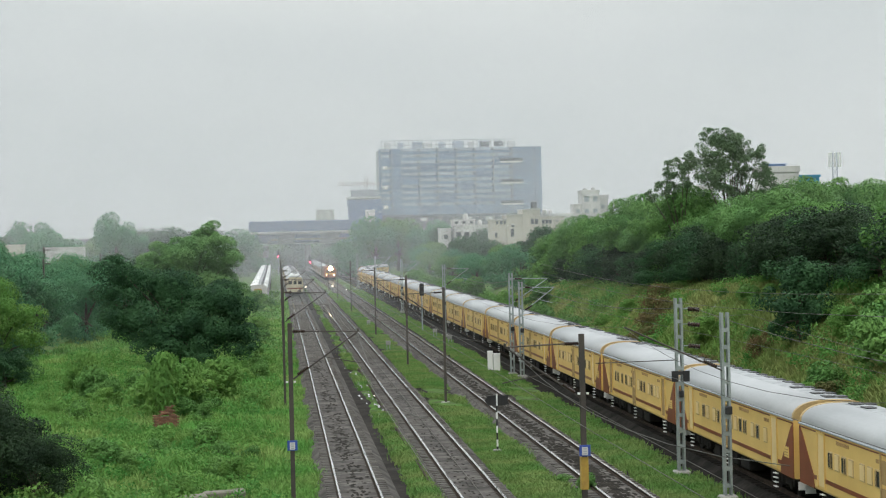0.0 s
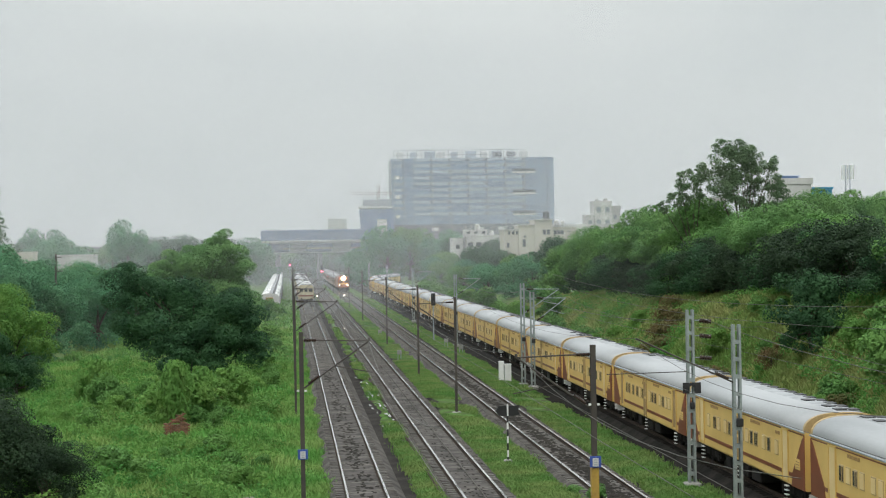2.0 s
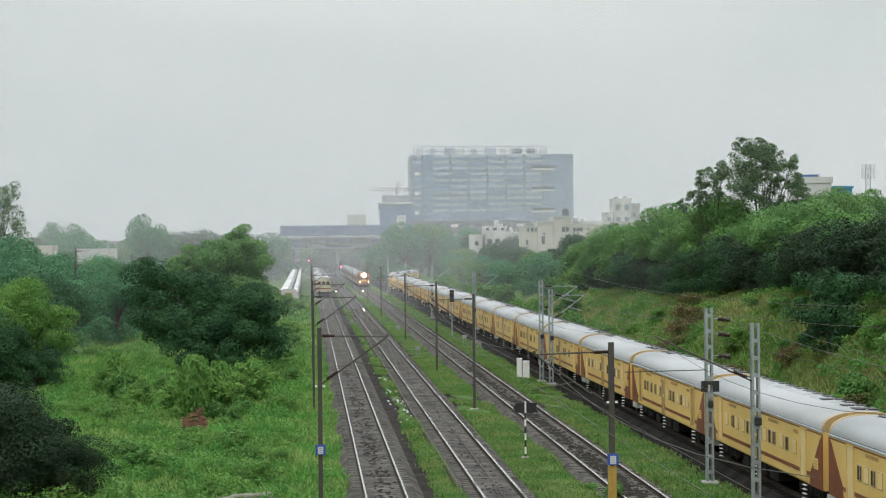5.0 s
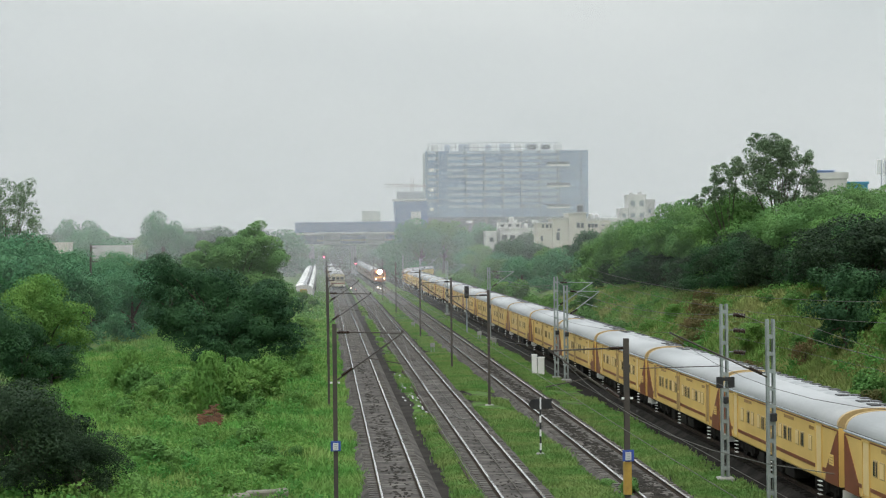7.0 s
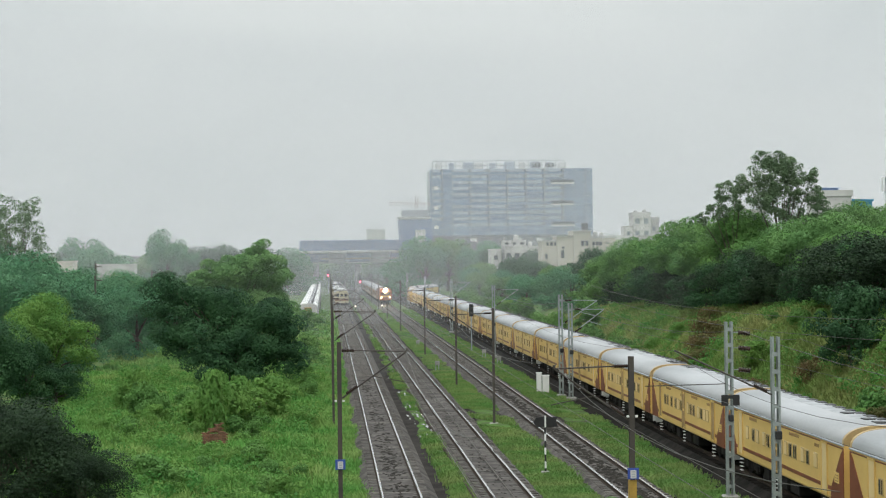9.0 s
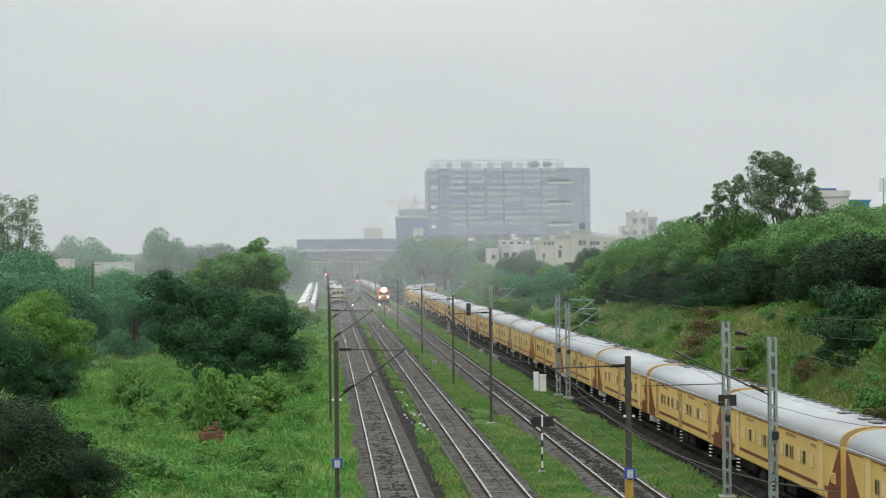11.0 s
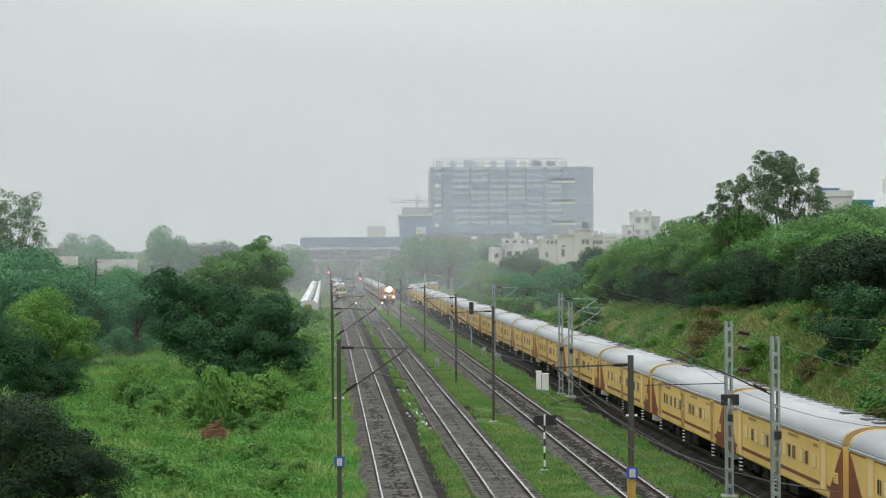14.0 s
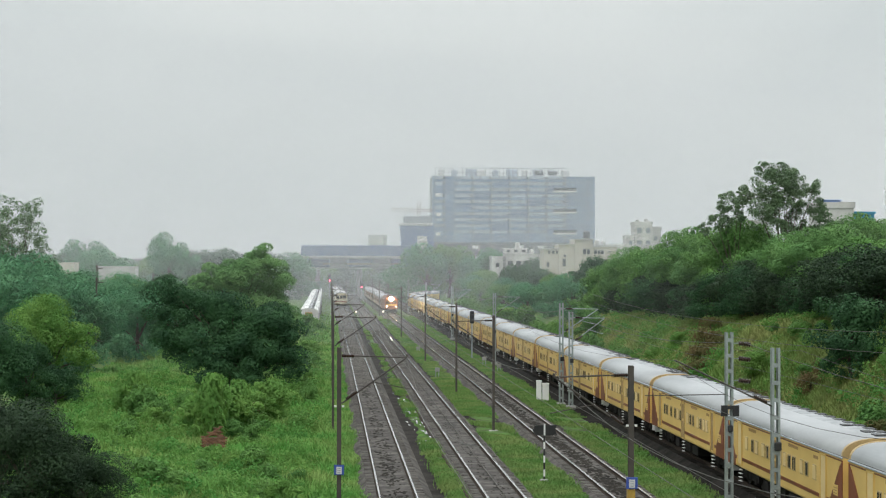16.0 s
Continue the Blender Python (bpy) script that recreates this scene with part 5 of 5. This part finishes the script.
def brick_ruin(x, y):
    t = thing("brick_ruin", "crumbling red brick pier in the grass", "ruin")
    t.location = (x, y, float(land(x, y)))
    rng = random.Random(2)
    bm = bmesh.new()
    box(bm, 0, 0, 0, 0.22, 0.11, 0.07, 0.006)
    brick = mesh_of("brick", bm, M_BRICK)
    for k in range(20):
        for j in range(6):
            for i in range(2):
                if k > 11 and rng.random() < (k - 11) * 0.12 + 0.1 * abs(j - 4):
                    continue
                b = part("brick", brick, None, t)
                b.location = (-0.6 + j * 0.24 + 0.12 * (k % 2), i * 0.13, 0.05 + k * 0.082)
                b.rotation_euler = (0, 0, rng.uniform(-0.05, 0.05))
    bm = bmesh.new()
    box(bm, 0, 0.08, 0.5, 1.3, 0.1, 1.0)
    part("mortar_core", bm, M_RUIN, t)


rubble(-3.0, 79.5)
brick_ruin(-6.9, 111)


# ---- buildings ----
def house(name, label, x, y, w, d, h, wall, rows, cols, base=None, parapet=0.8, turn=0, category="building", win=(1.3, 1.3), glass=M_FARWIN):
    t = thing(name, label, category)
    z = float(land(x, y)) - 0.3 if base is None else base
    t.location, t.rotation_euler = (x, y, z), (0, 0, radians(turn))
    bm = bmesh.new()
    box(bm, 0, 0, h / 2, w, d, h, 0.05)
    part("wall", bm, wall, t)
    bm = bmesh.new()
    for sx, sy, lx, ly in ((0, -d / 2, w + 0.3, 0.25), (0, d / 2, w + 0.3, 0.25), (-w / 2, 0, 0.25, d - 0.26), (w / 2, 0, 0.25, d - 0.26)):
        box(bm, sx, sy, h + parapet / 2, lx, ly, parapet)
    part("parapet", bm, wall, t)
    for r in range(rows):
        for c in range(cols):
            bm = bmesh.new()
            xx, zz = -w / 2 + w * (c + 0.5) / cols, h - (h / max(rows, 1)) * (r + 0.5)
            box(bm, xx, -d / 2 - 0.02, zz, win[0], 0.12, win[1])
            f = part("window", bm, glass, t, "dark window")
            bm = bmesh.new()
            box(bm, xx, -d / 2 - 0.25, zz + win[1] / 2 + 0.12, win[0] + 0.5, 0.5, 0.12)
            part("sunshade", bm, wall, f)
    return t


def office_block():
    """The big glazed block: bays of cladding panels, small vents, open loggias, plant on the roof."""
    y = 900.0
    x0, x1, z0, z1 = 48.4, 126.9, 22.6, 54.5
    t = thing("office_block", "long blue-grey clad office block in mist", "building")
    t.location = (0, y, 0)
    bm = bmesh.new()
    box(bm, (x0 + x1) / 2, 16, (z0 + z1) / 2, x1 - x0 - 0.6, 30, z1 - z0, 0.2)
    part("core", bm, M_GREYFR, t)
    rows = 11
    bays = [(x0, 0.8), (x0 + 1.0, 5.0), (x0 + 6.2, 4.4)]
    w = (x1 - x0 - 11 - 14) / 6
    for k in range(6):
        bays.append((x0 + 10.8 + k * w, w - 0.35))
    bays += [(x1 - 14.0, 10.6), (x1 - 3.2, 3.2)]
    fh = (z1 - z0) / rows
    for bi, (bx, bw) in enumerate(bays):
        for r in range(rows):
            bm = bmesh.new()
            zz = z0 + fh * (r + 0.5)
            plain = bi in (0, 2, 9, 10) or (r * 3 + bi) % 7 == 4 or r == 0
            cut = 0.0 if plain else fh * 0.46
            box(bm, bx + bw / 2, 0.6 - (0.2 if bi in (2, 9) else 0.0), zz - cut / 2, bw - 0.05, 0.5, fh - 0.14 - cut)
            p = part("cladding_panel", bm, M_GLASS_B, t)
            if not plain:
                bm = bmesh.new()
                box(bm, bx + bw / 2 - 0.4, 0.52, zz + fh * 0.5 - cut / 2 - 0.02, bw - 1.3, 0.5, cut - 0.2)
                part("light_band", bm, M_GLASS_L, p)
            if bi not in (0, 2, 10) and r > 0:
                bm = bmesh.new()
                box(bm, bx + bw - 0.42, 0.35, zz + 0.5, 0.62, 0.4, 0.95)
                part("vent_window", bm, M_DARKWIN, p)
    for r in (1.2, 4.7, 8.2):
        bm = bmesh.new()
        box(bm, x1 - 14.6, 0.2, z0 + fh * (r + 0.65), 11.0, 1.0, 1.5)
        l = part("loggia", bm, M_DARKWIN, t, "open dark loggia with a pale rail")
        bm = bmesh.new()
        box(bm, x1 - 14.6, -0.3, z0 + fh * (r + 0.28), 11.2, 0.5, 0.8)
        part("rail", bm, M_WHITE, l)
    for r in (1.4, 4.6, 7.9):
        bm = bmesh.new()
        box(bm, x0 + 2.9, 0.2, z0 + fh * r, 2.0, 0.9, 1.6)
        part("sky_window", bm, M_WHITE, t, "pale opening")
    # podium on columns: a solid box, the open floors' shade in its grey
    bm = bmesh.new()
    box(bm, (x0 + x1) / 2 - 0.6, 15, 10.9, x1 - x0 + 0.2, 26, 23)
    part("podium", bm, M_PODIUM, t, "podium block with open floors' shade in its grey")
    for k in range(12):
        bm = bmesh.new()
        box(bm, x0 + 3 + k * 6.5, 1.2, 10.5, 1.0, 1.2, 22)
        part("column", bm, M_CONC, t)
    # the lit look of these windows is only white paint
    for k, zz in ((2.8, 20.4), (5.75, 20.4), (7.1, 20.4), (3.0, 15.5), (4.2, 15.5)):
        bm = bmesh.new()
        box(bm, x0 + k * 7.4, 0.4, zz, 3.0, 1.0, 1.4)
        part("podium_window", bm, M_WHITE, t, "lit pale podium window")
    # roof clutter
    rng = random.Random(4)
    bm = bmesh.new()
    for k in range(30):
        xx = x0 + 1.5 + k * 2.2
        bar(bm, (xx, 2, z1), (xx, 2, z1 + 3.9), 0.16, 5)
    for z in (1.6, 3.9):
        bar(bm, (x0 + 1.5, 2, z1 + z), (x0 + 65, 2, z1 + z), 0.16, 5)
    part("roof_screen_frame", bm, M_GREYFR, t, "steel screen frame on the roof")
    for k in range(10):
        bm = bmesh.new()
        box(bm, x0 + 5 + k * 6.6 + rng.uniform(-1, 1), 7, z1 + 1.7, rng.uniform(2.4, 5.8), 4, rng.uniform(2.4, 3.8), 0.2)
        part("roof_plant", bm, M_GLASS_L if k % 3 else M_WHITE, t, "pale rooftop plant room")
    for k in (51.5, 58.0):
        bm = bmesh.new()
        bar(bm, (x0 + k - 2, 3, z1 + 1.8), (x0 + k + 2.2, 3, z1 + 1.8), 1.1, 12)
        part("water_tank", bm, M_FARWIN, t, "dark round water tank")


office_block()


def station():
    """The elevated station: a blue-sided hall on a pale deck over the tracks."""
    y = 700.0
    t = thing("elevated_station", "blue-sided elevated station hall over the tracks", "station")
    t.location = (-11.0, y, 0)
    bm = bmesh.new()
    box(bm, 21, 0, 16.8, 42, 12, 3.8, 0.2)
    part("hall", bm, M_BLUEROOF, t, "blue sheet-clad hall")
    for z, a, b, m in ((14.4, 0, 42, M_WHITE), (11.9, 8, 38, M_CONC)):
        bm = bmesh.new()
        box(bm, (a + b) / 2, -1.0, z, b - a, 12, 0.6)
        part("deck_edge", bm, m, t, "pale deck edge")
    # added box that closes the gap below the hall with a haze-pale backing
    bm = bmesh.new()
    box(bm, 21, 4, 12.2, 41, 3, 4.0)
    part("haze_filler", bm, M_WHITE, t, "white filler box standing for haze under the hall")
    for x in (6, 21.5, 38):
        bm = bmesh.new()
        box(bm, x, 0, 12.2, 9.5, 8, 3.2, 0.5)
        part("pier_head", bm, M_BLUEROOF, t, "blue pier head")
        bm = bmesh.new()
        box(bm, x, 0, 4.5, 2.0, 2.5, 10.5, 0.2)
        part("pier", bm, M_CONC, t)
    bm = bmesh.new()
    box(bm, -35, 4, 13.0, 70, 8, 1.4)
    box(bm, -35, 4, 9.8, 70, 5, 1.0)
    part("viaduct", bm, M_CONC, t, "pale concrete viaduct")
    for k in range(4):
        bm = bmesh.new()
        box(bm, -10 - 18 * k, 4, 5, 2, 2, 9.6)
        part("viaduct_pier", bm, M_CONC, t)


station()


def blue_tower():
    t = thing("unfinished_tower", "unfinished tower wrapped in blue sheeting", "building")
    t.location = (0, 760, 0)
    bm = bmesh.new()
    prism(bm, [(29.5, -0.6), (41.6, -0.6), (41.6, 27.5), (28.0, 27.5), (28.4, 22.0)], 0, 12)
    part("sheeting", bm, M_BLUEROOF, t, "blue protective sheeting")
    bm = bmesh.new()
    box(bm, 36.8, -0.3, 19.8, 4.0, 0.8, 7.0)
    part("pale_bay", bm, M_WHITE, t, "pale unclad bay")
    bm = bmesh.new()
    box(bm, 34.4, 6, 28.2, 13.5, 13, 0.7)
    part("slab", bm, M_WHITE, t)
    bm = bmesh.new()
    box(bm, 35, 6, 30.0, 11, 9, 2.8, 0.2)
    for k in range(9):
        bar(bm, (29.6 + k * 1.3, 2, 31), (29.6 + k * 1.3, 2, 33.2), 0.1, 5)
    part("top_storey", bm, M_GREYFR, t, "bare top storey with starter bars")
    c = thing("tower_crane", "slender red tower crane in the mist", "crane")
    c.location = (36.2, 775, 0)
    bm = bmesh.new()
    for sx in (-0.5, 0.5):
        bar(bm, (sx, 0, -0.5), (sx, 0, 37.5), 0.14, 5)
    for k in range(18):
        bar(bm, (-0.5, 0, k * 2.0), (0.5, 0, k * 2.0 + 2), 0.09, 4)
    part("tower", bm, M_CRANE, c)
    bm = bmesh.new()
    for z in (33.8, 34.9):
        bar(bm, (-11.5, 0, z), (6, 0, z - (0.5 if z > 34 else 0)), 0.12, 5)
    for k in range(12):
        bar(bm, (-11 + k * 1.4, 0, 33.8), (-10.3 + k * 1.4, 0, 34.8), 0.07, 4)
    part("jib", bm, M_CRANE, c)


blue_tower()
# grey glass here: distance haze put into the window colour
house("tower_block", "pale grey tower block far off in mist", 35.7, 1450, 14, 12, 35.4, M_PLASTW, 8, 3, -0.8, glass=M_GREYFR)
def apartment_house():
    """A cream house of three roof levels with a stair tower, seen over the trees."""
    y = 455.0
    t = thing("apartment_house", "cream flat-roofed apartment house among trees", "building")
    t.location = (0, y, 0)
    for name, x0, x1, top, d in (("left_wing", 51.8, 55.4, 15.1, 9.0), ("middle_wing", 55.4, 59.3, 16.2, 9.6), ("stair_tower", 59.3, 63.6, 17.4, 10.2), ("long_wing", 63.6, 69.6, 15.7, 9.4)):
        bm = bmesh.new()
        box(bm, (x0 + x1) / 2, 6 - d / 2 + 4.5, (top + 1.0) / 2, x1 - x0 - 0.01, d, top - 1.0)
        w = part(name, bm, M_PLASTER, t)
        bm = bmesh.new()
        box(bm, (x0 + x1) / 2, 6 - d / 2 + 4.4, top + 0.12, x1 - x0 + 0.5, d + 0.5, 0.26)
        part("roof_slab", bm, M_PLASTW, w, "pale roof slab")
    for x, z, w, h in ((53.1, 14.4, 0.5, 0.8), (54.1, 14.4, 0.6, 0.8), (55.0, 14.4, 0.4, 0.8), (56.7, 11.9, 0.8, 1.9), (56.9, 13.5, 0.7, 0.5), (61.6, 14.5, 0.8, 1.2), (62.6, 14.5, 0.7, 1.2),
                       (64.4, 14.4, 0.7, 0.9), (65.3, 14.4, 0.7, 0.9), (66.1, 14.4, 0.7, 0.9), (67.8, 14.5, 0.7, 0.25), (67.6, 13.3, 0.4, 0.4), (62.3, 10.9, 0.5, 0.7), (60.4, 9.6, 0.7, 1.0), (52.8, 11.4, 0.6, 1.2)):
        front = 6 - (9.0 if x < 55.4 else 9.6 if x < 59.3 else 10.2 if x < 63.6 else 9.4) + 4.5
        bm = bmesh.new()
        box(bm, x, front - 0.03, z, w, 0.14, h)
        f = part("window", bm, M_FARWIN, t, "dark window")
        bm = bmesh.new()
        box(bm, x, front - 0.2, z + h / 2 + 0.1, w + 0.3, 0.4, 0.1)
        part("sunshade", bm, M_PLASTW, f)
    bm = bmesh.new()
    for k in range(7):
        box(bm, 63.9 + k * 0.9, 1.3, 16.15, 0.08, 0.08, 0.6)
    box(bm, 66.7, 1.3, 16.5, 5.8, 0.07, 0.07)
    part("roof_rail", bm, M_GREYFR, t, "thin grey roof railing")


apartment_house()
house("white_house", "low white house with dark verandas", 52.2, 505, 11.0, 9, 13.0, M_PLASTW, 3, 5, 1.0, 0.4, win=(1.3, 1.2))
house("white_house", "narrow white house with a flat roof", 44.5, 506, 2.9, 8, 12.4, M_PLASTW, 3, 1, 1.0, 0.3, win=(1.0, 1.1))
house("roof_room", "white roof room with dark windows", 49.6, 506, 6.2, 5, 1.3, M_PLASTW, 1, 3, 14.4, 0.2, win=(0.9, 0.6))
house("white_block", "pale apartment tower with an open roof frame", 93.0, 560, 5.2, 8, 22.6, M_PLASTW, 6, 2, 1.0, win=(1.3, 1.6), glass=M_GREYFR)
house("white_block", "pale shoulder of the apartment tower", 89.1, 560, 2.4, 7, 19.0, M_PLASTW, 5, 1, 1.0, 0.3, win=(1.0, 1.2), glass=M_GREYFR)
house("white_block", "low pale wing beside the apartment tower", 86.2, 561, 3.4, 7, 16.3, M_PLASTW, 4, 2, 1.0, 0.3, win=(0.9, 1.0), glass=M_GREYFR)
house("white_block", "pale block behind the apartment tower", 97.4, 564, 3.2, 7, 20.6, M_PLASTW, 5, 1, 1.0, 1.4, win=(1.0, 1.2), glass=M_GREYFR)
house("long_white_house", "long low white house behind trees", 79, 505, 20, 8, 14.6, M_PLASTW, 2, 6, 1.5, win=(1.2, 1.0))
house("hill_house", "pale house with a dark roof under the eucalyptus", 54.6, 243, 3.4, 6, 8.6, M_PLASTW, 1, 2, 8.0, 0.3, win=(0.7, 0.9))
house("hill_house", "white flat-roofed house above the trees", 65.4, 243, 4.1, 7, 10.4, M_PLASTW, 2, 1, 8.0, win=(0.7, 1.0))
house("tank_room", "blue tank room on the white house roof", 64.9, 242, 2.3, 2.5, 1.1, M_BLUEROOF, 0, 0, 18.35, 0.1)
house("tarpaulin_house", "house with a blue tarpaulin wall above trees", 68.9, 243, 2.8, 6, 9.7, M_TEAL, 0, 0, 8.0, 0.3)
house("dark_roof_house", "low white house with dark windows above trees", 73.6, 244, 6.4, 7, 8.0, M_PLASTW, 1, 4, 8.0, 0.5, win=(1.2, 0.9))
house("low_roof_house", "low pale-roofed house behind the trees", -52.5, 470, 9, 8, 11.0, M_PLASTW, 1, 4, -0.4, 0.3)
house("low_roof_house", "low pale-roofed house behind the trees", -60.5, 430, 6, 8, 11.8, M_PLASTER, 2, 3, -0.4, 0.3)


def water_tank(x, y, z, r, h, material, label):
    t = thing("water_tank", label, "water tank", "roof tanks")
    t.location = (x, y, z)
    bm = bmesh.new()
    bar(bm, (0, 0, 0), (0, 0, h), r, 12)
    bar(bm, (0, 0, h), (0, 0, h + 0.25), r, 12, r * 0.4)
    part("drum", bm, material, t)
    bm = bmesh.new()
    box(bm, 0, 0, -0.1, r * 2.2, r * 2.2, 0.2)
    part("stand", bm, M_CONC, t)


for tx, ty, tz, tr in ((62.2, 456, 17.6, 0.8), (64.9, 457, 15.9, 0.6), (66.4, 457, 15.9, 0.5), (50.2, 505, 15.7, 0.7), (54.0, 505, 14.0, 0.6), (94.4, 560, 23.6, 0.7), (91.8, 560, 23.6, 0.6)):
    water_tank(tx, ty, tz + 0.2, tr, tr * 1.9, M_PLASTW if tr < 0.75 else M_FARWIN, "round roof water tank on a low stand")


def phone_mast(x, y, z):
    t = thing("phone_mast", "pale lattice antenna mast on a roof", "antenna")
    t.location, t.scale = (x, y, z), (0.6, 0.6, 0.95)
    bm = bmesh.new()
    for a in range(4):
        c, s = math.cos(a * 1.571 + 0.4) * 0.7, math.sin(a * 1.571 + 0.4) * 0.7
        bar(bm, (c, s, 0), (c, s, 5.2), 0.06, 5)
        for k in range(5):
            c2, s2 = math.cos((a + 1) * 1.571 + 0.4) * 0.7, math.sin((a + 1) * 1.571 + 0.4) * 0.7
            bar(bm, (c, s, k), (c2, s2, k + 1), 0.035, 4)
    part("lattice", bm, M_GREYFR, t)
    for a in range(5):
        bm = bmesh.new()
        box(bm, math.cos(a * 1.257) * 1.3, math.sin(a * 1.257) * 1.3, 4.2, 0.3, 0.3, 2.0, 0.03)
        part("antenna_panel", bm, M_WHITE, t)


phone_mast(73.3, 243, 16.0)


def pole(x, y, h):
    t = thing("utility_pole", "dark slim pole among the trees", "pole", "utility poles")
    t.location = (x, y, float(land(x, y)) - 0.3)
    bm = bmesh.new()
    bar(bm, (0, 0, 0), (0, 0, h), 0.11, 8)
    part("post", bm, M_MAST, t)
    bm = bmesh.new()
    box(bm, 0.35, 0, h - 0.5, 0.9, 0.12, 0.12)
    part("arm", bm, M_MAST, t)


pole(-26.5, 215, 10.0)
pole(-31.0, 252, 11.0)
pole(-28.3, 302, 10.3)


# ---- drizzle mist, in drifting sheets over the far line ----
def mist(y, share):
    me = raw("mist", [(-900, y, -2), (1100, y, -2), (1100, y, 150), (-900, y, 150)], [(0, 1, 2, 3)], mist_mat("mist", share))
    tagged(new("mist", me), "pale drizzle mist hanging over the line", "mist", "mist", "stuff")


for y, share in ((185, 0.026), (265, 0.055), (345, 0.10), (418, 0.12), (560, 0.10), (615, 0.10), (664, 0.18)):
    mist(y, share)


# ---- what moves: one train rolls in slowly, the suburban unit draws away ----
def motions():
    coming = [(0.0, 508.0), (3.0, 489.5), (7.0, 472.5), (9.0, 464.5), (11.5, 454.0), (13.5, 443.5), (16.0, 430.0)]
    going = [(0.0, 377.5), (1.5, 387.0), (3.0, 399.5), (5.5, 421.5), (7.0, 434.5), (9.0, 451.0), (11.5, 471.0), (13.5, 485.0), (16.0, 499.0)]
    for train, key, rows in ((moving, "c", coming), (leaving, "a", going)):
        for ob, behind in train:
            walk(ob, [(t, on_line(key, y + behind)) for t, y in rows])


motions()
